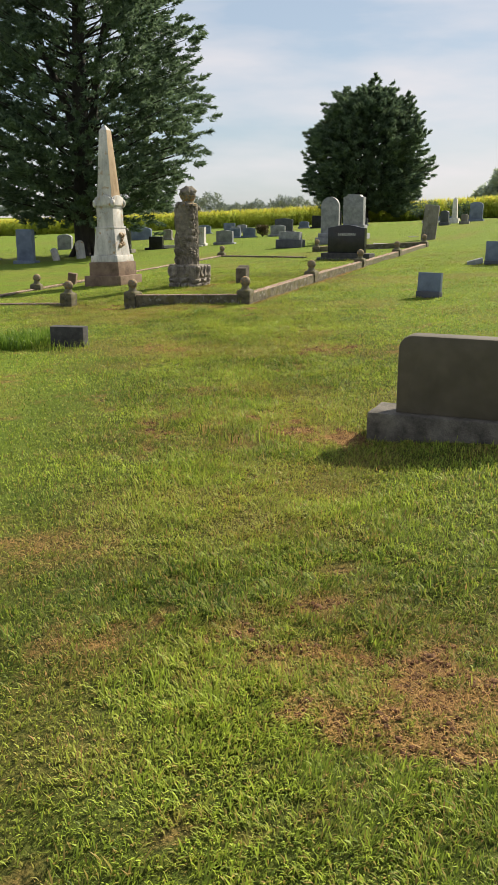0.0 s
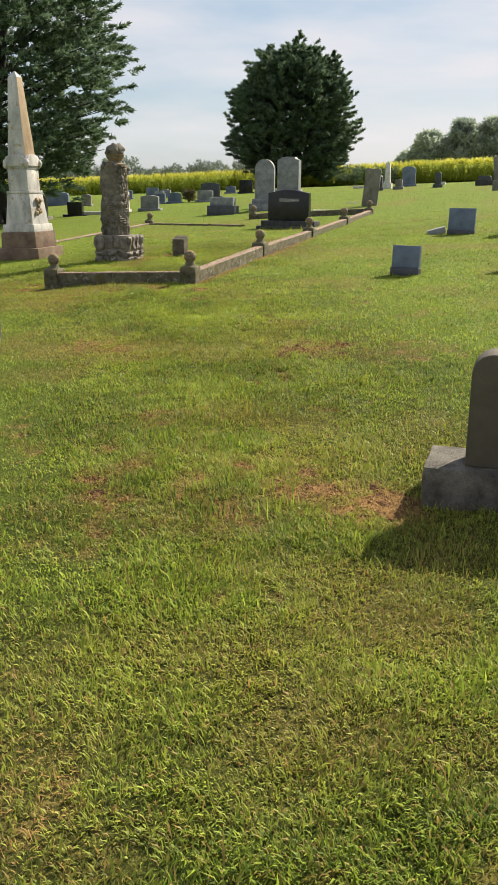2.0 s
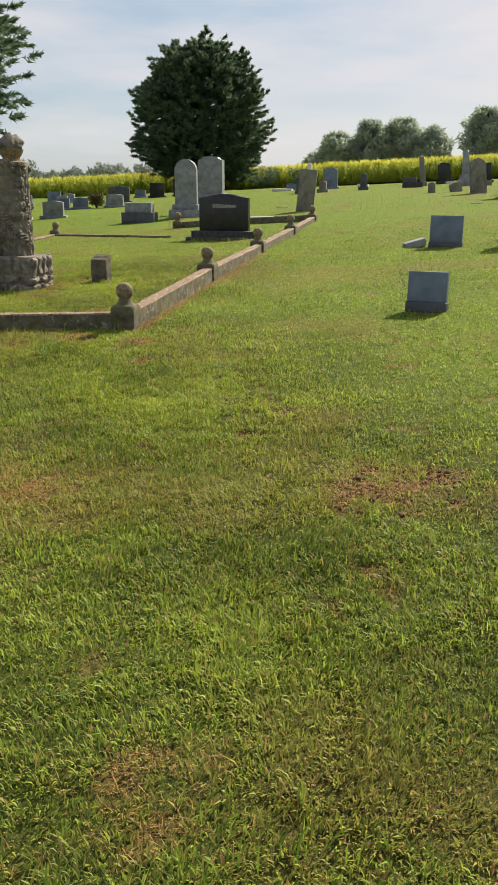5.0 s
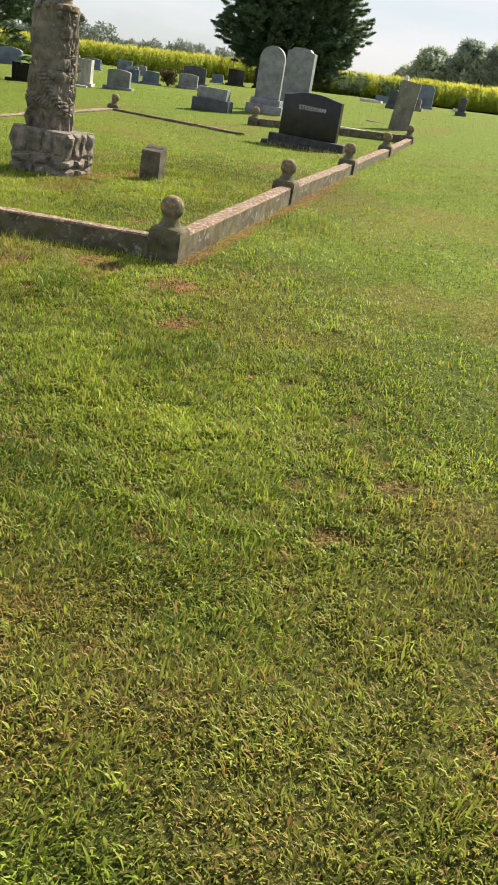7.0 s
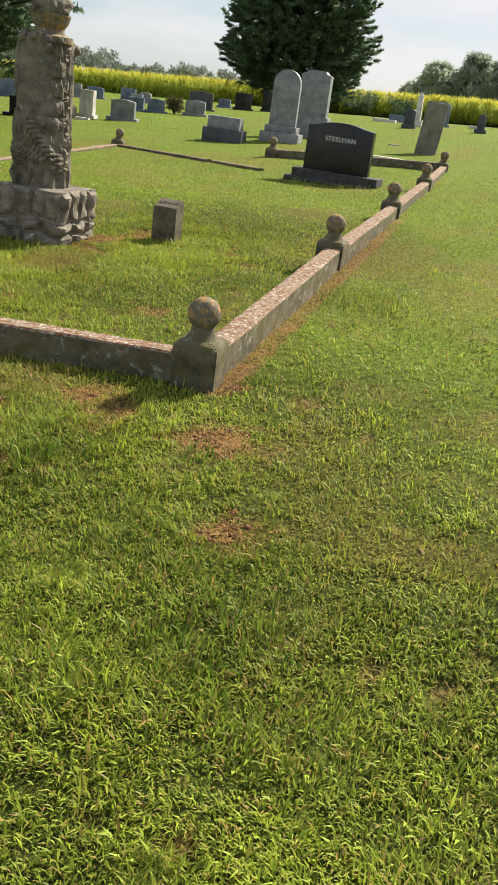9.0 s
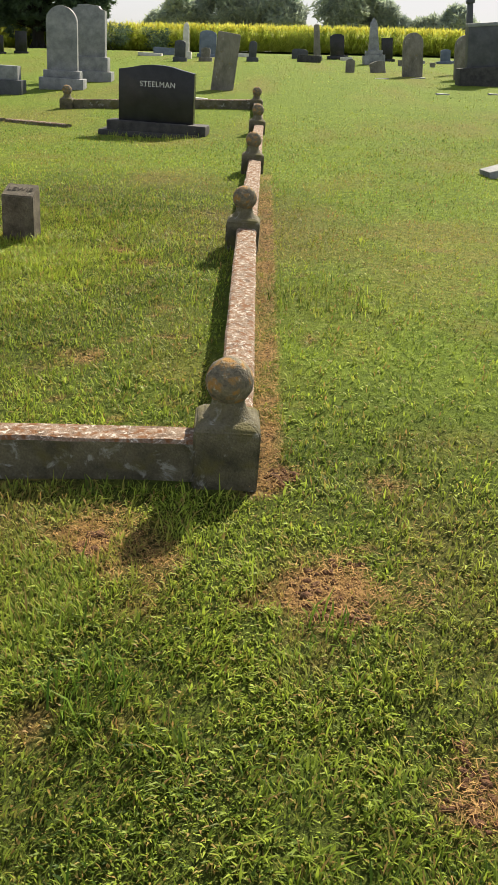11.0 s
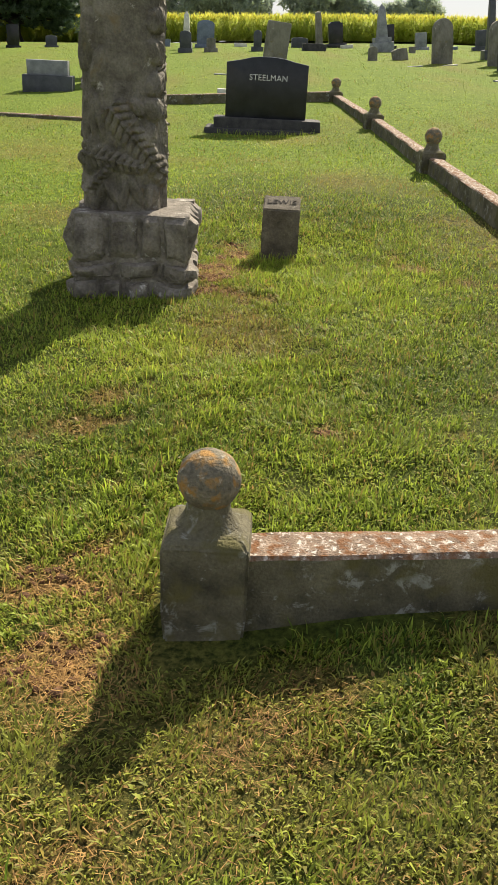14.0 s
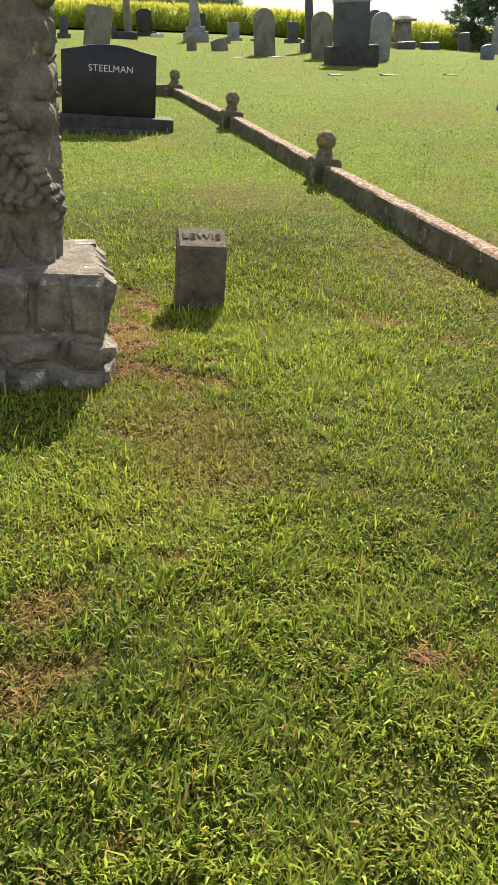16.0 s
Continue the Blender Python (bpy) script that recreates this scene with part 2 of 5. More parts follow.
def turf():
    """Thatch and soil under the blades: green moss-like base, shade between blades painted in near the walk, straw,
    bare red-brown soil where worn.
    """
    m, n, l, b = material("turf")
    geo = n.new("ShaderNodeNewGeometry")
    a, c, f = n.new("ShaderNodeTexNoise"), n.new("ShaderNodeTexNoise"), n.new("ShaderNodeTexNoise")
    for node, s in ((a, 0.8), (c, 19.0), (f, 45.0)):
        node.inputs["Scale"].default_value, node.inputs["Detail"].default_value = s, 6
        node.inputs["Roughness"].default_value = 0.7
        l.new(geo.outputs["Position"], node.inputs["Vector"])
    r1, r2, r3 = n.new("ShaderNodeValToRGB"), n.new("ShaderNodeValToRGB"), n.new("ShaderNodeValToRGB")
    for r, lo, hi, ca, cb in ((r1, .35, .65, (.08, .137, .014), (.142, .20, .023)), (r2, .38, .64, (.035, .06, .008), (.215, .295, .038)), (r3, .42, .60, (.03, .016, .009), (.34, .20, .085))):
        r.color_ramp.elements[0].position, r.color_ramp.elements[1].position = lo, hi
        r.color_ramp.elements[0].color, r.color_ramp.elements[1].color = (*ca, 1), (*cb, 1)
    l.new(a.outputs["Fac"], r1.inputs["Fac"])
    l.new(c.outputs["Fac"], r2.inputs["Fac"])
    l.new(f.outputs["Fac"], r3.inputs["Fac"])
    m1, m2 = n.new("ShaderNodeMixRGB"), n.new("ShaderNodeMixRGB")
    m1.inputs["Fac"].default_value = 0.6
    l.new(r1.outputs["Color"], m1.inputs["Color1"])
    l.new(r2.outputs["Color"], m1.inputs["Color2"])
    # thatch tone darkened to paint the shade in gaps between blades
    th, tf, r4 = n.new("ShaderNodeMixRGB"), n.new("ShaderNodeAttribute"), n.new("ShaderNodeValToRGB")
    tf.attribute_name = "shaded_thatch"
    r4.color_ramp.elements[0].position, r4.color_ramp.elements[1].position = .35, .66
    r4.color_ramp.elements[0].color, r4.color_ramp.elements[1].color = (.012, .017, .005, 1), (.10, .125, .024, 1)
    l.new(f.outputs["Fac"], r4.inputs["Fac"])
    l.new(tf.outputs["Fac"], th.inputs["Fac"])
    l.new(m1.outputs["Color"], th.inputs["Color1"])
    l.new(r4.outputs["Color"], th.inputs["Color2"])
    at = n.new("ShaderNodeAttribute")
    at.attribute_name = "dry"
    l.new(at.outputs["Fac"], m2.inputs["Fac"])
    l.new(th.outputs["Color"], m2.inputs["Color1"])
    l.new(r3.outputs["Color"], m2.inputs["Color2"])
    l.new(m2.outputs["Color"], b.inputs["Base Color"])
    b.inputs["Roughness"].default_value = 0.95
    b.inputs["Specular IOR Level"].default_value = 0.1
    bp, add = n.new("ShaderNodeBump"), n.new("ShaderNodeMath")
    add.operation = "ADD"
    l.new(c.outputs["Fac"], add.inputs[0])
    l.new(f.outputs["Fac"], add.inputs[1])
    bp.inputs["Strength"].default_value, bp.inputs["Distance"].default_value = 0.8, 0.03
    l.new(add.outputs["Value"], bp.inputs["Height"])
    l.new(bp.outputs["Normal"], b.inputs["Normal"])
    return m


TURF = turf()
GRASS = leafy("grass_blades", (0.035, 0.08, 0.010), (0.41, 0.515, 0.07), 0.43, 0.52, dry=(0.36, 0.225, 0.085), patch=0.9, gloss=0.2)
STRAW = leafy("straw", (0.10, 0.045, 0.018), (0.54, 0.33, 0.12), 0.2, 0.7)
WEED = leafy("weed_leaves", (0.06, 0.13, 0.015), (0.22, 0.33, 0.045), 0.35, 0.45)
# cedar green is lifted in colour to stand in for air haze
CEDAR = leafy("cedar_foliage", (0.055, 0.09, 0.062), (0.18, 0.255, 0.15), 0.36, 0.6, patch=0.7)
# haze is painted into the next two: greens paled towards grey
OAK = leafy("haze_paled_foliage", (0.25, 0.31, 0.28), (0.40, 0.46, 0.34), 0.5, 0.6, patch=0.2)
HAZE_TREES = leafy("haze_greyed_foliage", (0.2, 0.24, 0.22), (0.28, 0.32, 0.27), 0.1, 0.9, patch=0.05)
CORN = leafy("corn_leaves", (0.24, 0.33, 0.06), (0.52, 0.56, 0.10), 0.65, 0.5, patch=0.5)
TASSEL = leafy("corn_tassels", (0.50, 0.47, 0.07), (0.68, 0.64, 0.14), 0.5, 0.7, patch=0.5)
SHRUB = leafy("shrub_leaves", (0.05, 0.05, 0.02), (0.12, 0.09, 0.045), 0.2, 0.6, patch=2)
BARK = stone("bark", (0.02, 0.018, 0.016), (0.055, 0.048, 0.042), 0.95, 3.0, 30.0, 0.8, streak=0.8)
# mossy and lichened; base tone also lowered to paint shade on curb sides
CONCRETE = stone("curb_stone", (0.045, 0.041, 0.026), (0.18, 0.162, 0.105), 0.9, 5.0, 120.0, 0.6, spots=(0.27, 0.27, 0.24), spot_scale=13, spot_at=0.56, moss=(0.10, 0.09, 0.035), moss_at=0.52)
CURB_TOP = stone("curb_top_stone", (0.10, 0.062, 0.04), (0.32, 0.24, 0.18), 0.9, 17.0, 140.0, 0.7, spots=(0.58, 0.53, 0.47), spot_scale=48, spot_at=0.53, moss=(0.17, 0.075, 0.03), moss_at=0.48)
BALL = stone("ball_stone", (0.055, 0.05, 0.038), (0.26, 0.225, 0.16), 0.9, 15.0, 110.0, 0.6, spots=(0.42, 0.40, 0.33), spot_scale=26, spot_at=0.57, moss=(0.33, 0.18, 0.055), moss_at=0.50)
STUMP = stone("carved_limestone", (0.06, 0.052, 0.04), (0.24, 0.215, 0.175), 0.9, 6.0, 80.0, 0.8, spots=(0.5, 0.48, 0.44), spot_scale=9, spot_at=0.63, moss=(0.19, 0.14, 0.08), moss_at=0.6)
ROCK = stone("rough_rock", (0.075, 0.064, 0.052), (0.29, 0.26, 0.22), 0.9, 6.0, 60.0, 1.0, spots=(0.58, 0.56, 0.52), spot_scale=7, spot_at=0.6)
MARBLE = stone("weathered_marble", (0.26, 0.26, 0.25), (0.62, 0.60, 0.57), 0.7, 5.0, 80.0, 0.3, spots=(0.13, 0.12, 0.11), spot_scale=6, spot_at=0.60, moss=(0.34, 0.22, 0.11), moss_at=0.58, streak=0.7)
RUST_MARBLE = stone("rust_stained_marble", (0.19, 0.125, 0.065), (0.44, 0.34, 0.23), 0.7, 2.6, 80.0, 0.2, spots=(0.2, 0.15, 0.1), spot_scale=5, spot_at=0.62, streak=0.75)
BROWNSTONE = stone("brown_plinth_stone", (0.11, 0.075, 0.055), (0.24, 0.17, 0.125), 0.85, 4.0, 90.0, 0.3)
GREY = stone("grey_granite", (0.13, 0.14, 0.155), (0.29, 0.30, 0.315), 0.55, 4.0, 160.0, 0.15, spots=(0.42, 0.42, 0.42), spot_scale=20, spot_at=0.66)
BLUE = stone("blue_grey_granite", (0.075, 0.10, 0.15), (0.16, 0.20, 0.27), 0.4, 3.0, 160.0, 0.12)
OLD = stone("old_grey_tablet", (0.11, 0.105, 0.09), (0.26, 0.245, 0.215), 0.9, 5.0, 90.0, 0.35, spots=(0.42, 0.41, 0.38), spot_scale=10, spot_at=0.62, moss=(0.17, 0.15, 0.09), moss_at=0.6, streak=0.5)
DARK = stone("dark_grey_granite", (0.04, 0.044, 0.055), (0.085, 0.09, 0.105), 0.4, 4.0, 170.0, 0.1)
BLACK = stone("black_granite", (0.012, 0.013, 0.015), (0.026, 0.027, 0.03), 0.22, 4.0, 180.0, 0.04)
BLACK_ROUGH = stone("rough_black_granite", (0.03, 0.03, 0.033), (0.075, 0.073, 0.07), 0.8, 8.0, 80.0, 0.8)
TAUPE = stone("taupe_granite", (0.062, 0.052, 0.036), (0.105, 0.09, 0.066), 0.6, 4.0, 170.0, 0.12)
TAUPE_ROUGH = stone("rough_taupe_granite", (0.05, 0.045, 0.038), (0.17, 0.155, 0.13), 0.85, 8.0, 90.0, 0.6)
MARKER = stone("old_marker_stone", (0.06, 0.05, 0.037), (0.19, 0.165, 0.125), 0.9, 7.0, 90.0, 0.5, spots=(0.26, 0.24, 0.19), spot_scale=12, spot_at=0.62)
PALE = stone("pale_stone", (0.42, 0.41, 0.38), (0.68, 0.66, 0.62), 0.8, 5.0, 100.0, 0.2)
LETTER = stone("cut_letters", (0.5, 0.5, 0.49), (0.7, 0.7, 0.68), 0.9, 20.0, 120.0, 0.1)
LETTER_DARK = stone("incised_letters", (0.04, 0.035, 0.03), (0.08, 0.07, 0.06), 0.95, 20.0, 120.0, 0.1)


# ---- makers ----
def part(name, bm, mat, parent=None, label=""):
    """Links a bmesh as one mesh object under a thing or a part."""
    me = bpy.data.meshes.new(name)
    bmesh.ops.recalc_face_normals(bm, faces=bm.faces)
    bm.to_mesh(me)
    bm.free()
    for mt in (mat if isinstance(mat, (list, tuple)) else [mat]):
        me.materials.append(mt)
    ob = new(name, me)
    if parent:
        ob.parent = parent
    if label:
        ob["label"] = label
    return ob


def thing(name, loc, yaw=0, label="", category="", group="", kind="", lean=(0, 0)):
    e = new(name)
    e.empty_display_size = 0.1
    e.matrix_basis = pose(*loc, lean[0], lean[1], yaw)
    return tagged(e, label, category, group, kind)


def smooth(ob, angle=40):
    me = ob.data
    me.polygons.foreach_set("use_smooth", [True] * len(me.polygons))
    me.set_sharp_from_angle(angle=radians(angle))
    return ob


def box(sx, sy, sz, at=(0, 0, 0), bevel=0.01, taper=1.0, seg=2):
    """A bevelled block standing on at; taper narrows its top."""
    bm = bmesh.new()
    bmesh.ops.create_cube(bm, size=1)
    for v in bm.verts:
        k = taper if v.co.z > 0 else 1
        v.co = Vector((v.co.x * sx * k + at[0], v.co.y * sy * k + at[1], (v.co.z + .5) * sz + at[2]))
    if bevel:
        bmesh.ops.bevel(bm, geom=list(bm.edges), offset=bevel, segments=seg, affect="EDGES", profile=0.6)
    return bm


def prism(outline, depth, z0=0.0, bevel=0.008, y0=0.0):
    """An upright slab cut to an outline (x, z), depth along y."""
    bm = bmesh.new()
    vs = [bm.verts.new((x, y0 - depth / 2, z + z0)) for x, z in outline]
    f = bm.faces.new(vs)
    r = bmesh.ops.extrude_face_region(bm, geom=[f])
    bmesh.ops.translate(bm, verts=[g for g in r["geom"] if isinstance(g, bmesh.types.BMVert)], vec=(0, depth, 0))
    bmesh.ops.recalc_face_normals(bm, faces=bm.faces)
    if bevel:
        rim = [e for e in bm.edges if abs(e.verts[0].co.y - e.verts[1].co.y) < 1e-6]
        bmesh.ops.bevel(bm, geom=rim, offset=bevel, segments=2, affect="EDGES", profile=0.6)
    return bm


def roughen(bm, amount, size, cuts=0, seed=0.0):
    """Breaks up the faces of a block as hewn stone."""
    if cuts:
        bmesh.ops.subdivide_edges(bm, edges=list(bm.edges), cuts=cuts, use_grid_fill=True)
    bm.normal_update()
    for v in bm.verts:
        d = noise.noise(v.co / size + Vector((seed, seed * 1.7, 3))) + 0.5 * noise.noise(v.co / size * 2.3 + Vector((9, seed, 1)))
        v.co += v.normal * d * amount
    return bm


def outline(shape, w, h):
    """Front outlines of headstones."""
    a = w / 2
    if shape == "arch":
        r = a
        return [(-a, 0), (a, 0)] + [(r * math.cos(t), h - r + r * math.sin(t)) for t in np.linspace(0, math.pi, 19)]
    if shape == "low_arch":
        k = h * 0.82
        return [(-a, 0), (a, 0)] + [(a * math.cos(t), k + (h - k) * math.sin(t)) for t in np.linspace(0, math.pi, 17)]
    if shape == "crown":
        k = h * 0.9
        return [(-a, 0), (a, 0)] + [(x * a, k + (h - k) * math.cos(x * math.pi / 2) ** 1.0) for x in np.linspace(1, -1, 15)]
    if shape == "peak":
        return [(-a, 0), (a, 0), (a, h * .9), (a * .72, h * .93), (a * .62, h * .985), (0, h), (-a * .62, h * .985), (-a * .72, h * .93), (-a, h * .9)]
    if shape == "round_corner":
        r = min(a, h) * .18
        top = [(a - r + r * math.cos(t), h - r + r * math.sin(t)) for t in np.linspace(0, math.pi / 2, 6)]
        return [(-a, 0), (a, 0)] + top + [(-x, z) for x, z in reversed(top)]
    return [(-a, 0), (a, 0), (a, h), (-a, h)]


def settle(x, y):
    """Stones of the rows beyond the lot have settled downhill and lean a few degrees."""
    return -6.5 if x > 2 and y > 20 else 0.0


def headstone(label, x, y, w, h, d, mat, shape="flat", yaw=0, lean=(0, 0), bases=(), base_mat=None, sunk=0.06, name="headstone", group="", category="headstone", bevel=0.01):
    """A tablet on up to two bases; bases are (width, depth, height) from the ground up."""
    e = thing(name, (x, y, gz(x, y) - sunk), yaw, label, category, group, lean=(lean[0], lean[1] + settle(x, y)))
    z = 0.0
    for i, (bw, bd, bh) in enumerate(bases):
        bh2 = bh + (sunk if i == 0 else 0)
        smooth(part("base" if i == 0 else "plinth", box(bw, bd, bh2, (0, 0, z), 0.012), base_mat or mat, e))
        z += bh2
    smooth(part("tablet", prism(outline(shape, w, h + (0 if bases else sunk)), d, z, bevel), mat, e))
    return e


def place_mesh(name, verts, faces_tri, mat, dry=None, kind="stuff", label="", category="", parent=None):
    """A large mesh from arrays of vertices and triangles or quads."""
    me = bpy.data.meshes.new(name)
    nv, nf, k = len(verts), len(faces_tri), faces_tri.shape[1]
    me.vertices.add(nv)
    me.vertices.foreach_set("co", np.ascontiguousarray(verts, dtype=np.float32).ravel())
    me.loops.add(nf * k)
    me.loops.foreach_set("vertex_index", np.ascontiguousarray(faces_tri, dtype=np.int32).ravel())
    me.polygons.add(nf)
    me.polygons.foreach_set("loop_start", np.arange(0, nf * k, k, dtype=np.int32))
    me.polygons.foreach_set("loop_total", np.full(nf, k, dtype=np.int32))
    me.update(calc_edges=True)
    me.materials.append(mat)
    if dry is not None:
        at = me.attributes.new("dry", "FLOAT", "POINT")
        at.data.foreach_set("value", np.ascontiguousarray(dry, dtype=np.float32))
    ob = new(name, me)
    if parent:
        ob.parent = parent
    return tagged(ob, label, category, "", kind)


# ---- ground ----
TROD = [(5.8, -13.0), (4.9, -11), (4.0, -9), (3.2, -7), (2.4, -5.2), (1.6, -3.8), (.7, -2), (.1, -1.2), (-.8, -1), (-1.8, -.9), (-2.5, -.3), (-2.2, 1.2), (-1.8, 3.2), (-1.5, 4.8)]


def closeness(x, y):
    """1 on the stretch of lawn that is trodden, 0 well away from it: where shade under the dense, matted blades is
    painted into the turf.
    """
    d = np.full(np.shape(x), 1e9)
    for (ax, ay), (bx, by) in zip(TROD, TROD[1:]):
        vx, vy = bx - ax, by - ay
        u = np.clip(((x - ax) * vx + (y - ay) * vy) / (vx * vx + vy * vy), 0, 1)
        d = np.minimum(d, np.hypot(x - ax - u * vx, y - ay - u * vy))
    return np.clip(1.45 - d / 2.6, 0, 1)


def build_ground():
    def steps(lo, hi, near_lo, near_hi, fine, coarse):
        a = list(np.arange(near_lo, near_hi, fine))
        out, s, p = [], fine, near_hi
        while p < hi:
            out.append(p)
            s = min(s * 1.25, coarse)
            p += s
        out.append(hi)
        low, s, p = [], fine, near_lo
        while p > lo:
            s = min(s * 1.25, coarse)
            p -= s
            low.append(max(p, lo))
        return np.array(low[::-1] + a + out)
    xs, ys = steps(-900, 900, -5, 8, 0.075, 60), steps(-300, 1200, -14, 7, 0.075, 60)
    X, Y = np.meshgrid(xs, ys)
    Z = soil(X, Y)
    D = bare(X, Y)
    V = np.stack([X.ravel(), Y.ravel(), Z.ravel()], 1)
    nx, ny = len(xs), len(ys)
    i = (np.arange(ny - 1)[:, None] * nx + np.arange(nx - 1)[None, :]).ravel()
    F = np.stack([i, i + 1, i + nx + 1, i + nx], 1)
    g = place_mesh("ground", V, F, TURF, D.ravel(), "structure", "mown cemetery lawn with worn reddish soil patches", "ground")
    g.data.polygons.foreach_set("use_smooth", [True] * len(g.data.polygons))
    # how strongly the painted gap shade shows, strongest along the walk
    at = g.data.attributes.new("shaded_thatch", "FLOAT", "POINT")
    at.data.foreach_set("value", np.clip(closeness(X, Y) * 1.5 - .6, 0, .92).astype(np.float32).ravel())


build_ground()


def off_curbs(x, y):
    """False inside the curbs and under the nearest stones."""
    return ~((np.abs(x + 2.275) < .15) & (np.abs(y) < .2)) & ~((np.abs(x) < .15) & (np.abs(y) < .17)) & ~((np.abs(x - .01) < .1) & (y > -.1) & (y < 14.8)) & ~((np.abs(y + .03) < .12) & (x > -2.4) & (x < .1)) & ~((np.abs(x + 2.75) < .33) & (np.abs(y - 3.26) < .33))


def trodden(n, spread, seed):
    """Random places spread about the line walked."""
    rng = np.random.RandomState(seed)
    p = np.array(TROD)
    seg = np.hypot(*(p[1:] - p[:-1]).T)
    k = rng.choice(len(seg), n, p=seg / seg.sum())
    u = rng.rand(n)[:, None]
    return (p[k] * (1 - u) + p[k + 1] * u + rng.normal(0, spread, (n, 2)) + rng.uniform(-.35, .35, (n, 2))).T


def strewn(n, xr, yr, seed):
    """Random places over a stretch of lawn, thinning out towards its edges."""
    rng = np.random.RandomState(seed)
    return rng.uniform(*xr, n) + rng.uniform(-1.5, 1.5, n), rng.uniform(*yr, n) + rng.uniform(-4, 4, n)


def blades(name, xy, length, width, seed, mat, label, lean=1.2, clumpy=False):
    """Bent, pointed grass blades, two triangles each."""
    rng = np.random.RandomState(seed)
    x, y = xy
    n = len(x)
    tuft = np.clip((value_noise(x, y, 0.035, 91) * .45 + value_noise(x, y, 0.09, 92) * .35 + value_noise(x, y, 0.5, 93) * .2 - .5) * 1.3 + .56, 0, 1)
    d = bare(x, y)
    ok = (rng.rand(n) > d * 0.9) & (rng.rand(n) < .2 + tuft * 1.5) & off_curbs(x, y)
    if clumpy:
        ok &= rng.rand(n) < np.clip((value_noise(x, y, 0.13, seed + 1) - .55) * 6, 0, 1)
    x, y, tuft, d = x[ok], y[ok], tuft[ok], d[ok]
    m = len(x)
    L = length * (1 - .5 * d) * (0.45 + rng.rand(m) ** 1.6 * .95) * (0.4 + tuft * 1.1)
    W = width * (0.6 + 0.8 * rng.rand(m))
    a = value_noise(x, y, .25, seed + 3) * 9 + rng.normal(0, 1.1, m)
    t = lean * (0.2 + rng.rand(m) * .85)
    dx, dy = np.cos(a), np.sin(a)
    z0 = soil(x, y) - 0.004
    mid_h, mid_o = L * .5 * np.cos(t * .6), L * .5 * np.sin(t * .6)
    t2 = np.minimum(t * 1.35, 1.5)
    tip_h, tip_o = mid_h + L * .5 * np.cos(t2), mid_o + L * .5 * np.sin(t2)
    P = lambda o, h, s: np.stack([x + dx * o - dy * s, y + dy * o + dx * s, z0 + h], 1)
    V = np.stack([P(0 * L, 0 * L, 0 * W), P(mid_o, mid_h, W * .5), P(mid_o, mid_h, -W * .5), P(tip_o, tip_h, 0 * W)], 1).reshape(-1, 3)
    b = np.arange(m)[:, None] * 4
    F = np.concatenate([b + [0, 1, 2], b + [2, 1, 3]], 1).reshape(-1, 3)
    dry = np.clip(d * .95 + (rng.rand(m) < .26) * rng.rand(m) * .95, 0, 1)
    return place_mesh(name, V, F, mat, np.repeat(dry, 4), "stuff", label, "grass")


blades("lawn_grass", trodden(740000, .66, 1), 0.036, 0.0044, 11, GRASS, "short mown green grass blades covering the lawn", 1.35)
blades("matted_lawn_grass", trodden(220000, 1.7, 2), 0.038, 0.0066, 15, GRASS, "short matted grass either side of the trodden lawn", 1.3)
blades("broad_lawn_grass", trodden(130000, .9, 3), 0.066, 0.0058, 14, GRASS, "clumps of longer broad-bladed grass in the lawn", 1.0, True)
blades("outer_lawn_grass", strewn(230000, (-6, 6), (-8, 11), 4), 0.036, 0.0085, 12, GRASS, "short mown grass further across the cemetery lawn", 1.25)
blades("far_lawn_grass", strewn(30000, (-24, 16), (15, 45), 5), 0.05, 0.016, 13, GRASS, "short grass of the far cemetery lawn", 1.2)


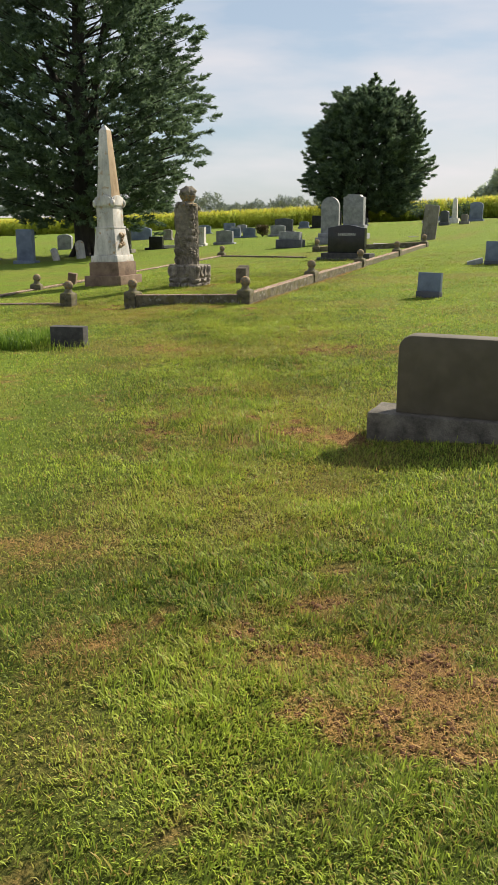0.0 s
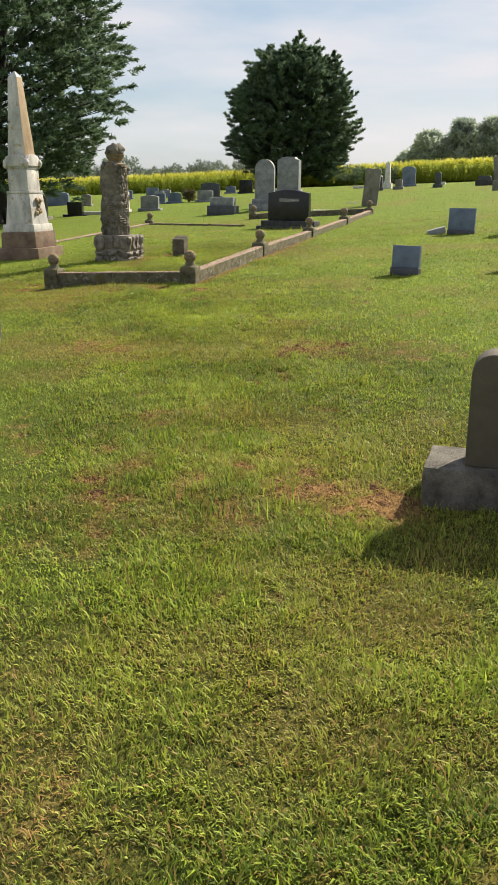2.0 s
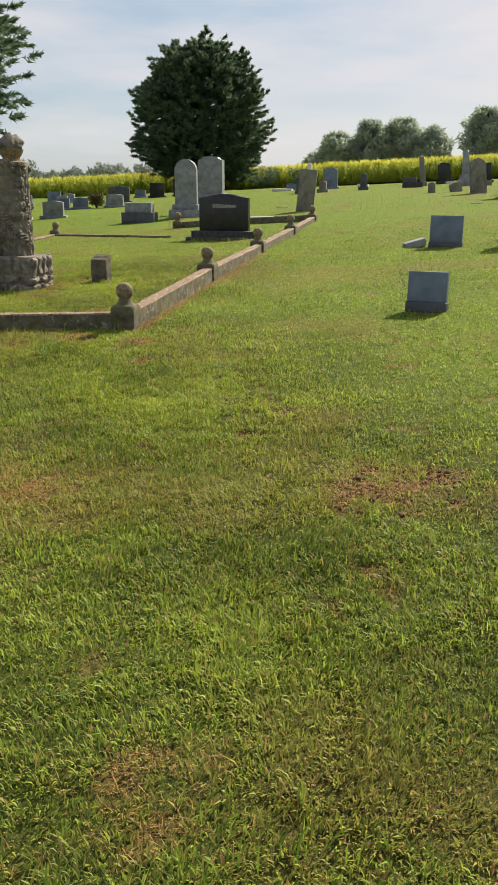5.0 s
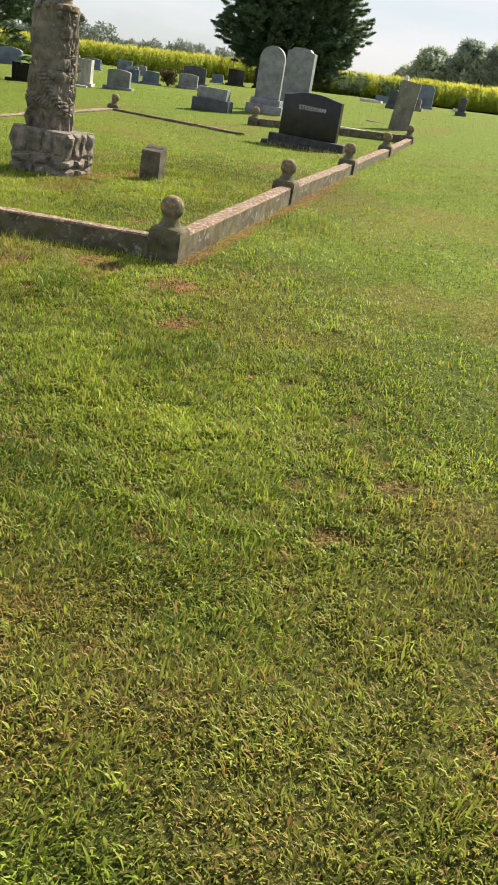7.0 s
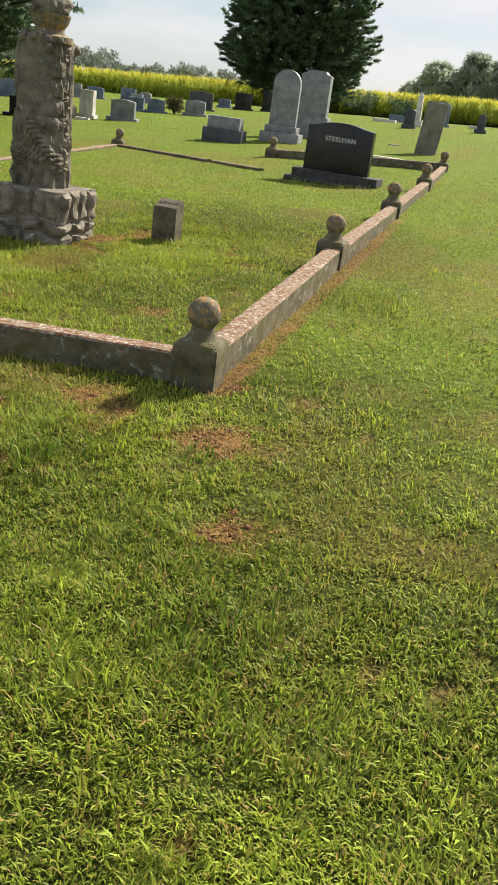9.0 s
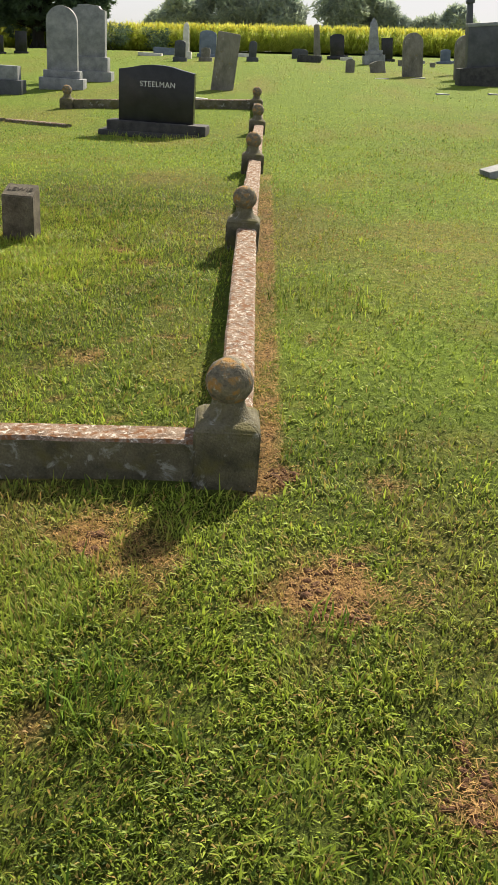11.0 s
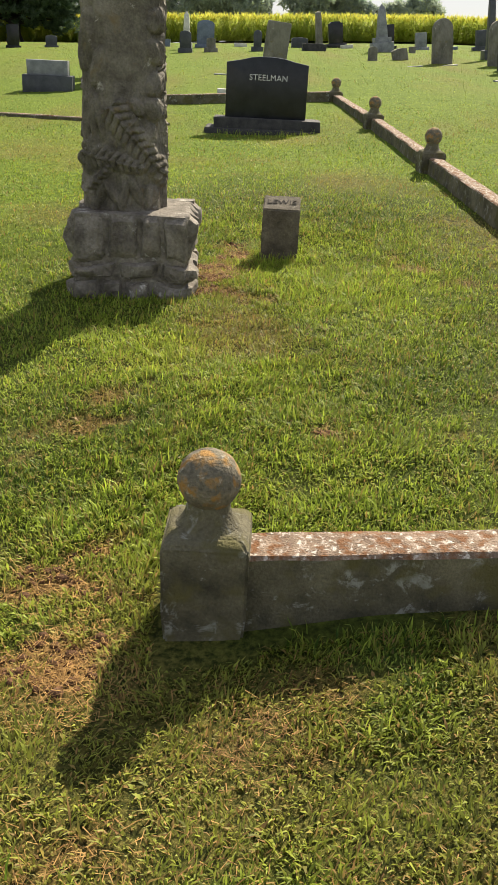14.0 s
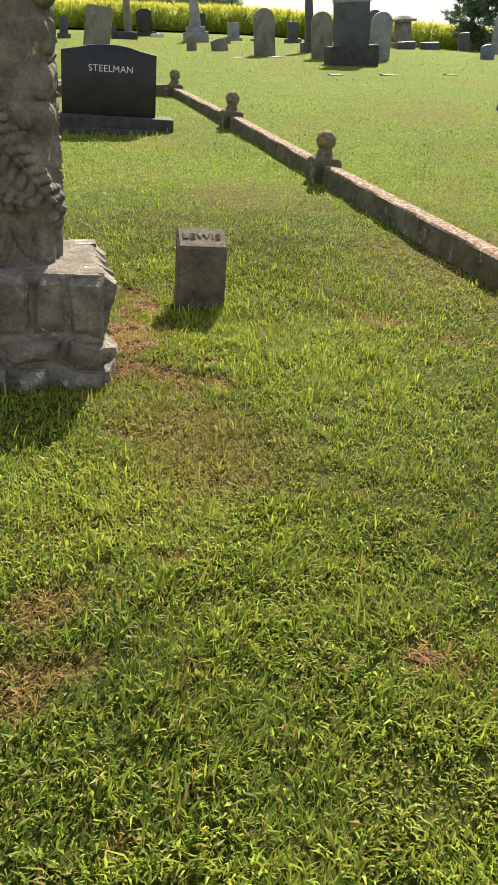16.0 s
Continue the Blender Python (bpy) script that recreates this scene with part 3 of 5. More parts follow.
# ---- lot enclosure: posts and curbs ----
def curb_post(x, y, z_top, label, yaw=0, lean=(0, 0)):
    """Square block with sloped shoulders, a short neck and a stone ball."""
    e = thing("curb_post", (x, y, z_top - 0.62), yaw, label, "curb post", "lot corner posts", lean=lean)
    bm = bmesh.new()
    ring = lambda s, z: [bm.verts.new((sx * s, sy * s, z)) for sx, sy in ((-1, -1), (1, -1), (1, 1), (-1, 1))]
    levels = [(.110, 0), (.120, .16), (.123, .365), (.118, .378), (.09, .398)]
    rings = [ring(s, z) for s, z in levels]
    for a, b in zip(rings, rings[1:]):
        for i in range(4):
            bm.faces.new((a[i], a[(i + 1) % 4], b[(i + 1) % 4], b[i]))
    bm.faces.new(rings[0][::-1])
    bm.faces.new(rings[-1])
    bmesh.ops.bevel(bm, geom=list(bm.edges), offset=.008, segments=2, affect="EDGES")
    roughen(bm, .004, .07, 1, x + y)
    smooth(part("block", bm, CONCRETE, e), 50)
    nk = bmesh.new()
    prof = [(.10, .385), (.084, .404), (.070, .425), (.063, .445), (.060, .47)]
    rings = [[nk.verts.new((math.cos(t) * r, math.sin(t) * r, z)) for t in np.linspace(0, 2 * math.pi, 24, endpoint=False)] for r, z in prof]
    for a, b in zip(rings, rings[1:]):
        for i in range(24):
            nk.faces.new((a[i], a[(i + 1) % 24], b[(i + 1) % 24], b[i]))
    nk.faces.new(rings[0][::-1])
    nk.faces.new(rings[-1])
    smooth(part("neck", nk, CONCRETE, e), 60)
    bl = bmesh.new()
    bmesh.ops.create_uvsphere(bl, u_segments=28, v_segments=18, radius=.0885, matrix=Matrix.Translation((0, 0, .5315)))
    roughen(bl, .0035, .04, 0, x * 3)
    smooth(part("ball", bl, BALL, e, "lichen-spotted stone ball"), 180)
    return e


def curb(x0, y0, x1, y1, za, zb, label, width=.145, deep=.3, name="curb"):
    """A straight length of curbstone between two posts with a weathered top and sides coloured darker, partly for
    shade.
    """
    n = max(6, int(math.hypot(x1 - x0, y1 - y0) / .12))
    a = math.atan2(y1 - y0, x1 - x0)
    L = math.hypot(x1 - x0, y1 - y0)
    e = thing(name, (x0, y0, za), math.degrees(a), label, "curb", "lot curbs")
    slope = (zb - za) / L
    bm = bmesh.new()
    w = width / 2
    sect = [(-w, -deep), (w, -deep), (w, -.012), (w - .012, 0), (w * .35, .002), (-w * .35, .002), (-w + .012, 0), (-w, -.012)]
    rows = []
    for i in range(n + 1):
        s = L * i / n
        row = []
        for j, (py, pz) in enumerate(sect):
            k = noise.noise(Vector((s * 3 + x0, j * 1.7, y0))) * .005 + noise.noise(Vector((s * 11 + x0, j * 3.1, y0 + 4))) * .004
            row.append(bm.verts.new((s, py + k, pz + slope * s + (k if pz > -.1 else 0))))
        rows.append(row)
    m = len(sect)
    for r, q in zip(rows, rows[1:]):
        for j in range(m):
            f = bm.faces.new((r[j], r[(j + 1) % m], q[(j + 1) % m], q[j]))
            # top faces take the lighter stone, sides the shade-darkened one
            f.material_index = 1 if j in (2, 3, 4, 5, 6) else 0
    bm.faces.new(rows[0][::-1])
    bm.faces.new(rows[-1])
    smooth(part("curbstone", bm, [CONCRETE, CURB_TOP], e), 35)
    return e


POST_LABEL = "weathered grey stone post with ball finial"
posts = [(0, 0, .5), (-.02, 3.56, .628), (.0, 7.19, .729), (.02, 10.88, .845), (-.03, 14.75, .959)]
for px, py, pz in posts:
    curb_post(px, py, pz, POST_LABEL + " along the lot curb", random.uniform(-3, 3), (random.uniform(-1.5, 1.5), random.uniform(-1.5, 1.5)))
curb_post(-2.275, .02, .383, "lichen-covered stone post with ball finial beside the entrance gap", -4, (0, 0))
curb_post(-3.70, .02, .31, "brown weathered stone post with ball finial beside the entrance gap", 6, (0, 2))
curb_post(-6.5, 2.8, .2, "weathered stone post with ball finial at the lot's side", 20, (0, 4))
curb_post(-6.5, 10.4, .37, POST_LABEL + " behind the carved monument", 5, (3, 0))
curb_post(-6.62, 13.3, .54, POST_LABEL + " at a far lot corner", 10, (0, 5))
curb_post(-3.55, 14.35, .77, POST_LABEL + " at the back curb", 0, (0, 0))
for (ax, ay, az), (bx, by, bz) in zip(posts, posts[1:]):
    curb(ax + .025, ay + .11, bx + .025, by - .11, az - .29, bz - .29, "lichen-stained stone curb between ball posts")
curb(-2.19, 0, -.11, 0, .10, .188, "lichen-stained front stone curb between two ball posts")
curb(-6.45, -.05, -3.82, 0, gz(-6.45, -.05) + .045, gz(-3.82, 0) + .045, "low sunken stone curb in the grass", deep=.25)
curb(-6.5, 0, -6.5, 2.7, gz(-6.5, 0) + .045, gz(-6.5, 2.7) + .045, "pale low stone curb in the grass", deep=.25)
curb(-6.5, 2.9, -6.5, 10.3, gz(-6.5, 2.9) + .045, gz(-6.5, 10.3) + .045, "rusty pink low stone curb in the grass", deep=.25)
curb(-6.5, 10.5, -6.6, 13.2, gz(-6.5, 10.5) + .045, gz(-6.6, 13.2) + .045, "pale stone curb in the grass", deep=.25)
curb(-6.5, 13.2, -4.1, 11.9, gz(-6.5, 13.2) + .045, gz(-4.1, 11.9) + .045, "sunken stone curb in the grass", deep=.25)
curb(-4.0, 11.85, -2.9, 11.3, gz(-4.0, 11.85) + .045, gz(-2.9, 11.3) + .045, "nearly buried pale stone curb", deep=.2)
curb(-3.43, 14.36, -.14, 14.74, .53, .72, "dark stone curb along the back of the lot")
bm = roughen(box(.2, .22, .38, (0, 0, 0), .02), .015, .12, 2, 3)
e = thing("stone_stub", (-6.42, 4.1, gz(-6.4, 4.1) - .1), 25, "tilted brown stone stub in the grass", "stone stub", lean=(0, 10))
smooth(part("stub", bm, BROWNSTONE, e))


# ---- dark family headstone with lettering ----
def lettering(body, size, mat, parent, m, depth=.002, spread=1.0, name="lettering"):
    cu = bpy.data.curves.new("letters", "FONT")
    cu.body, cu.size, cu.align_x, cu.align_y, cu.extrude, cu.space_character = body, size, "CENTER", "CENTER", depth, spread
    tmp = bpy.data.objects.new("letters", cu)
    scene.collection.objects.link(tmp)
    dg = bpy.context.evaluated_depsgraph_get()
    me = bpy.data.meshes.new_from_object(tmp.evaluated_get(dg))
    bpy.data.objects.remove(tmp)
    me.materials.clear()
    me.materials.append(mat)
    ob = new(name, me)
    ob.parent = parent
    ob.matrix_basis = m
    return ob


def family_stone():
    x, y = -1.505, 11.02
    e = thing("granite_headstone", (x, y, .18), -4, "polished black granite headstone with white lettering on a rough base", "headstone")
    lower = roughen(box(1.56, .56, .28, (-.07, 0, -.12), .03), .022, .1, 4, 2)
    base = smooth(part("base", lower, BLACK_ROUGH, e, "rough-hewn dark granite base"), 30)
    smooth(part("base_plate", roughen(box(1.50, .48, .15, (.03, 0, .145), .014), .006, .08, 3, 4), BLACK_ROUGH, e), 30)
    w, z0, h = 1.135, .29, .80
    half = [(w * .5, h - .085), (w * .47, h - .078), (w * .33, h - .05), (w * .2, h - .014), (w * .08, h)]
    pts = [(-w / 2, z0), (w / 2, z0)] + [(px, z0 + pz) for px, pz in half] + [(-px, z0 + pz) for px, pz in reversed(half)]
    smooth(part("tablet", prism(pts, .2, 0, .012), BLACK, e))
    lettering("STEELMAN", .108, LETTER, e, pose(.02, -.104, z0 + h * .665, 90, 0, 0), spread=1.06)
    return e


family_stone()


def small_lewis():
    e = thing("headstone", (-1.785, 3.99, -.07), -6, "small grey slant-topped headstone with an incised name on top", "headstone")
    bm = bmesh.new()
    w, d = .127, .085
    zs = [(-w, -d, 0), (w, -d, 0), (w, d, 0), (-w, d, 0), (-w, -d, .455), (w, -d, .455), (w, d, .525), (-w, d, .525)]
    v = [bm.verts.new(c) for c in zs]
    for f in ((0, 3, 2, 1), (4, 5, 6, 7), (0, 1, 5, 4), (1, 2, 6, 5), (2, 3, 7, 6), (3, 0, 4, 7)):
        bm.faces.new([v[i] for i in f])
    bmesh.ops.bevel(bm, geom=list(bm.edges), offset=.008, segments=2, affect="EDGES")
    roughen(bm, .003, .05, 2, 5)
    smooth(part("tablet", bm, MARKER, e))
    lettering("LEWIS", .072, LETTER_DARK, e, pose(0, 0, .493, 22.4, 0, 0), spread=1.05)
    return e


small_lewis()


# ---- carved tree-trunk monument ----
def leaf_blade(bm, base, along, side, up, length, width):
    """A thick pointed leaf with a raised rib."""
    pts = [(0, 0), (.3, .5), (.68, .40), (1, 0), (.68, -.40), (.3, -.5)]
    rim = [bm.verts.new(base + along * (length * a) + side * (width * b) - up * .004) for a, b in pts]
    rib = [bm.verts.new(base + along * (length * a) + up * (width * .26)) for a in (.12, .5, .85)]
    order = [(0, 1, 6), (1, 2, 7, 6), (2, 3, 8, 7), (3, 4, 8), (4, 5, 7, 8), (5, 0, 6, 7)]
    vs = rim + rib
    for f in order:
        bm.faces.new([vs[i] for i in f])


def trunk_monument():
    cx, cy = -2.755, 3.26
    z0 = -.03
    e = thing("carved_monument", (cx, cy, z0), -2, "grey carved limestone tree-trunk monument on a rock base", "monument")
    rng = random.Random(4)
    core = roughen(box(.655, .655, .517, (.03, 0, 0), .02), .008, .15, 3, 1)
    base = smooth(part("rock_base", core, ROCK, e, "rough rock-faced base of hewn stones"), 50)
    H = .342
    for side in range(4):
        # courses of hewn stones with uneven joints: height, stones, joints along the face
        courses = ((.0, .135, (-1, -.52, -.12, .36, 1)), (.135, .235, (-1, -.30, .42, 1)), (.235, .52, (-1, -.44, .12, .50, 1)))
        for row, (z0c, z1c, cuts) in enumerate(courses):
            for i in range(len(cuts) - 1):
                shift = .08 * math.sin(side * 2.1 + row * 1.3)
                u0 = (cuts[i] + (shift if i else 0)) * H
                u1 = (cuts[i + 1] + (shift if i < len(cuts) - 2 else 0)) * H
                tilt0, tilt1 = rng.uniform(-.025, .025) * (i > 0), rng.uniform(-.025, .025) * (i < len(cuts) - 2)
                sag = rng.uniform(-.025, .025)
                bm, n, grid = bmesh.new(), 7, []
                seed = side * 7.3 + row * 3.1 + i * 1.7
                ridge_u, ridge_v = rng.uniform(.3, .7), rng.uniform(.45, .75)
                for a in range(n + 1):
                    line = []
                    for c in range(n + 1):
                        fu, fv = c / n, a / n
                        lo, hi = u0 + tilt0 * (fv - .5) + .006, u1 + tilt1 * (fv - .5) - .006
                        x = lo + (hi - lo) * fu
                        low = z0c + (.045 * noise.noise(Vector((x * 6, row * 3.7, side))) if row else 0)
                        top = z1c + (.045 * noise.noise(Vector((x * 6, (row + 1) * 3.7, side))) if row < 2 else sag * .4 * (fu - .5))
                        z = low + .006 + (top - low - .012) * fv
                        rim = min(fu, 1 - fu, fv, 1 - fv) * n
                        cone = 1 - max(abs(fu - ridge_u) / max(ridge_u, 1 - ridge_u), abs(fv - ridge_v) / max(ridge_v, 1 - ridge_v))
                        chip = noise.cell(Vector((x * 14 + seed, z * 12, seed))) * .008 + noise.noise(Vector((x * 9, z * 9, seed))) * .034
                        out = (.016 + .05 * max(0, cone) ** .6 + chip) if rim >= 1 else rng.uniform(-.004, .006)
                        line.append(bm.verts.new((x, -.315 - out, z)))
                    grid.append(line)
                for a in range(n):
                    for c in range(n):
                        bm.faces.new((grid[a][c], grid[a][c + 1], grid[a + 1][c + 1], grid[a + 1][c]))
                loop = grid[0] + [r[-1] for r in grid[1:]] + grid[-1][-2::-1] + [r[0] for r in grid[-2:0:-1]]
                back = [bm.verts.new((v.co.x, -.22, v.co.z)) for v in loop]
                for k in range(len(loop)):
                    j = (k + 1) % len(loop)
                    bm.faces.new((loop[j], loop[k], back[k], back[j]))
                bm.faces.new(back[::-1])
                ob = part("hewn_stone", bm, ROCK, base)
                ob.matrix_basis = pose(.03, 0, 0, 0, 0, side * 90)
                smooth(ob, 38)
    # trunk, carved in relief on its front: two ferns, lily leaves, ivy and a smooth tablet above
    leaves = [(-.19, 1.02, .022, .15, 4), (-.155, 1.05, .02, .15, -2), (-.12, 1.02, .02, .13, -10), (-.17, .82, .04, .12, 8), (.185, 1.07, .05, .065, -20), (.20, 1.20, .045, .07, 25),
              (.20, 1.36, .045, .07, -15), (.21, 1.52, .05, .07, 20), (-.19, 1.42, .05, .17, 6), (-.13, 1.27, .03, .12, 14), (-.20, 1.63, .05, .09, -8), (-.05, .62, .028, .10, -35),
              (-.12, .60, .03, .10, 25), (.02, .60, .026, .09, 12), (.09, .63, .03, .10, -28), (.17, .60, .04, .07, 10), (-.18, .62, .035, .09, -12), (.06, .98, .04, .06, 40), (.10, 1.08, .035, .06, -30), (.16, .93, .03, .07, 15)]
    ferns = [(-.05, 1.08, -52, .56, .10, .046), (-.22, .83, -12, .36, .085, .040), (-.2, .60, 48, .22, .05, .04)]

    def relief(x, z):
        h = 0.0
        for lx, lz, rx, rz, turn in leaves:
            c, s = math.cos(radians(turn)), math.sin(radians(turn))
            u, v = ((x - lx) * c - (z - lz) * s) / rx, ((x - lx) * s + (z - lz) * c) / rz
            q = u * u + v * v
            if q < 1:
                h = max(h, .026 * (1 - q) ** .45 + .006 * max(0, 1 - abs(u) * 5))
        for fx, fz, turn, ln, wide, pitch in ferns:
            c, s = math.cos(radians(turn)), math.sin(radians(turn))
            a, t = (x - fx) * c + (z - fz) * s, abs(-(x - fx) * s + (z - fz) * c)
            w = wide * (1 - .55 * a / ln)
            if 0 < a < ln and t < w:
                lobe = abs(math.sin(math.pi * (a - t * .55) / pitch))
                h = max(h, .008 * (1 - (t / w) ** 4) + .022 * lobe ** .6 * (1 - (t / w) ** 4) + (.012 if t < .009 else 0))
        return h
    bm = bmesh.new()
    angles = [math.pi + math.pi * j / 170 for j in range(170)] + [math.pi * j / 46 for j in range(46)]
    rows, nz, na = [], 230, len(angles)
    for i in range(nz + 1):
        z = .46 + 1.30 * i / nz
        u = (z - .4) / 1.36
        row = []
        for a in angles:
            c, s = math.cos(a), math.sin(a)
            k = (abs(c) ** 4 + abs(s) ** 4) ** -.25
            r = (.236 - .030 * u) * (1 + (k - 1) * .55)
            front = max(0, min(1, (-s - .05) * 3))
            tablet = max(0, min(1, (-s - .45) * 5)) * max(0, min(1, (z - 1.10) * 9)) * max(0, min(1, (c + .42) * 6))
            bark = noise.noise(Vector((c * 3.1, s * 3.1, z * 1.6))) * .022 + noise.noise(Vector((c * 8, s * 8, z * 5))) * .014
            fold = (1 - abs(noise.noise(Vector((c * 4.5 + z, s * 4.5, z * 2.6 + 5)))) * 3.2) * .014
            fine = noise.noise(Vector((c * 22, s * 22, z * 20))) * .004
            d = (bark + fold) * (1 - .9 * tablet) * (1 - .4 * front) + fine * (1 - .8 * tablet) - .012 * tablet + front * relief(c * r * 1.05, z) * (1 - .9 * tablet * (c * r < .15))
            row.append(bm.verts.new((c * (r + d) - .035, s * (r + d), z)))
        rows.append(row)
    for r, q in zip(rows, rows[1:]):
        for j in range(na):
            bm.faces.new((r[j], r[(j + 1) % na], q[(j + 1) % na], q[j]))
    bm.faces.new(rows[-1])
    bm.faces.new(rows[0][::-1])
    smooth(part("trunk", bm, STUMP, e), 60)
    # ivy down both edges and round the top
    for sgn in (-1, 1):
        bm = bmesh.new()
        for k in range(46):
            z = rng.uniform(.62, 1.72)
            a = -math.pi / 2 + sgn * rng.uniform(1.2, 1.75)
            r = .246 - .036 * (z - .4) / 1.36
            c, s = math.cos(a), math.sin(a)
            nrm = Vector((c, s, .1)).normalized()
            t = rng.uniform(0, 6.28)
            side = nrm.cross(Vector((0, 0, 1))).normalized()
            al = (side * math.cos(t) + nrm.cross(side) * math.sin(t)).normalized()
            leaf_blade(bm, Vector((c * r - .035, s * r, z)) - al * .05, al, nrm.cross(al), nrm, rng.uniform(.06, .12), rng.uniform(.05, .085))
        smooth(part("carved_ivy", bm, STUMP, e), 60)
    # cut branch stubs
    for a, z in ((60, 1.1), (120, 1.4)):
        bm = bmesh.new()
        bmesh.ops.create_cone(bm, segments=12, radius1=.07, radius2=.05, depth=.10, cap_ends=True)
        roughen(bm, .008, .05, 1, a)
        d = Vector((math.cos(radians(a)), math.sin(radians(a)), .35)).normalized()
        ob = part("branch_stub", bm, STUMP, e)
        ob.matrix_basis = Matrix.Translation(Vector((0, 0, z)) + d * .24) @ d.to_track_quat("Z", "Y").to_matrix().to_4x4()
        smooth(ob, 40)
    # bowl and rocky crown on top
    bm = bmesh.new()
    prof = [(.20, 1.74), (.20, 1.79), (.13, 1.81), (.12, 1.85), (.155, 1.90), (.175, 1.96), (.16, 1.97)]
    rings = [[bm.verts.new((math.cos(a) * r, math.sin(a) * r, z)) for a in np.linspace(0, 2 * math.pi, 24, endpoint=False)] for r, z in prof]
    for r, q in zip(rings, rings[1:]):
        for j in range(24):
            bm.faces.new((r[j], r[(j + 1) % 24], q[(j + 1) % 24], q[j]))
    bm.faces.new(rings[0][::-1])
    bm.faces.new(rings[-1])
    smooth(part("bowl", bm, BALL, e, "ochre-stained carved bowl"), 40)
    bm = bmesh.new()
    bmesh.ops.create_icosphere(bm, subdivisions=4, radius=.17)
    for v in bm.verts:
        v.co.z *= .8
        v.co *= 1 + .22 * noise.noise(v.co * 13) + .16 * noise.noise(v.co * 26)
    bmesh.ops.translate(bm, verts=bm.verts, vec=(0, 0, 2.02))
    smooth(part("crown", bm, STUMP, e, "carved lump of flowers"), 60)
    bm = bmesh.new()
    for k in range(44):
        bmesh.ops.create_icosphere(bm, subdivisions=2, radius=rng.uniform(.025, .05), matrix=Matrix.Translation((rng.uniform(-.21, .21), rng.uniform(-.21, .21), rng.uniform(1.66, 1.80))))
    roughen(bm, .008, .03, 0, 2)
    smooth(part("carved_blossoms", bm, STUMP, e), 40)
    return e


trunk_monument()


# ---- marble obelisk ----
def obelisk():
    e = thing("obelisk_monument", (-5.1, 3.95, gz(-5.1, 3.95) - .06), 0, "tall white marble obelisk with rust stains on a brown stone plinth", "obelisk", lean=(0, -1.6))
    z = 0
    for nm, s, h, mat, tp in (("plinth", .98, .28, BROWNSTONE, 1), ("plinth", .80, .31, BROWNSTONE, .985), ("die_base", .74, .15, MARBLE, .96)):
        smooth(part(nm, box(s, s, h, (0, 0, z), .012, tp), mat, e))
        z += h

    def frustum(name, s0, s1, h, mats, bev=.008):
        nonlocal z
        bm = box(s0, s0, h, (0, 0, z), bev, s1 / s0)
        for f in bm.faces:
            f.material_index = 1 if f.normal.x > .6 and len(mats) > 1 else 0
        bm.normal_update()
        for f in bm.faces:
            f.material_index = 1 if f.normal.x > .6 and len(mats) > 1 else 0
        z += h
        return smooth(part(name, bm, mats, e))
    frustum("lower_die", .62, .50, .60, [MARBLE])
    frustum("moulding", .52, .52, .05, [MARBLE])
    frustum("upper_die", .45, .44, .42, [MARBLE])
    zc = z
    frustum("cap", .47, .47, .24, [MARBLE])
    for k in range(4):
        bm = prism([(-.25, 0), (.25, 0), (.25, .06)] + [(.25 * math.cos(t), .06 + .17 * math.sin(t)) for t in np.linspace(.1, math.pi - .1, 11)] + [(-.25, .06)], .07, 0, .006)
        ob = smooth(part("gable", bm, MARBLE, e))
        ob.matrix_basis = pose(0, 0, zc + .05, 0, 0, k * 90) @ pose(0, -.225, 0)
        bm = bmesh.new()
        bmesh.ops.create_icosphere(bm, subdivisions=2, radius=.06)
        for v in bm.verts:
            v.co.z *= 1.6
        roughen(bm, .012, .04, 0, k)
        ob = smooth(part("drapery_swag", bm, MARBLE, e), 60)
        ob.matrix_basis = pose(0, 0, zc + .1, 0, 0, k * 90 + 45) @ pose(0, -.33, 0)
    frustum("shaft", .385, .20, 1.47, [MARBLE, RUST_MARBLE])
    frustum("tip", .20, .03, .11, [MARBLE], .003)
    bm = bmesh.new()
    rng = random.Random(2)
    for k in range(14):
        bmesh.ops.create_icosphere(bm, subdivisions=1, radius=rng.uniform(.03, .055), matrix=Matrix.Translation((.285 + rng.uniform(-.02, .02), rng.uniform(-.13, .1), rng.uniform(.93, 1.22))))
    roughen(bm, .008, .03, 0, 6)
    smooth(part("carved_wreath", bm, RUST_MARBLE, e, "rust-stained carved wreath"), 50)
    return e


obelisk()

# ---- nearest headstones ----
e = thing("granite_headstone", (5.1, -7.60, -.27), 0, "wide taupe granite headstone with rough sides on a granite base", "headstone")
smooth(part("base", roughen(box(1.5, .42, .345, (0, 0, 0), .015), .006, .08, 3, 4), TAUPE_ROUGH, e, "rock-faced granite base"), 35)
smooth(part("tablet", prism(outline("round_corner", 1.14, .585), .2, .345, .012), TAUPE, e), 35)
tl = [c for c in e.children if c.name.startswith("tablet")][0]
tl.location = (.02, -.03, 0)

headstone("small upright blue-grey granite marker in the grass", 3.055, .68, .41, .31, .09, BLUE, "flat", -14, (-4, 0), ((.43, .13, .09),), DARK, sunk=.03)
headstone("upright blue-grey granite marker on the lawn", 3.31, 7.0, .55, .44, .10, BLUE, "flat", -8, (-3, 0), ((.57, .14, .07),), DARK, sunk=.03)
headstone("grey fallen stone slab beside a marker", 2.80, 7.2, .36, .10, .30, GREY, "flat", 10, (0, -16), sunk=.02, category="stone slab", name="stone_slab")
headstone("small grey granite marker casting a shadow", 4.62, .95, .42, .44, .10, BLUE, "flat", -14, (-3, 0), sunk=.03)
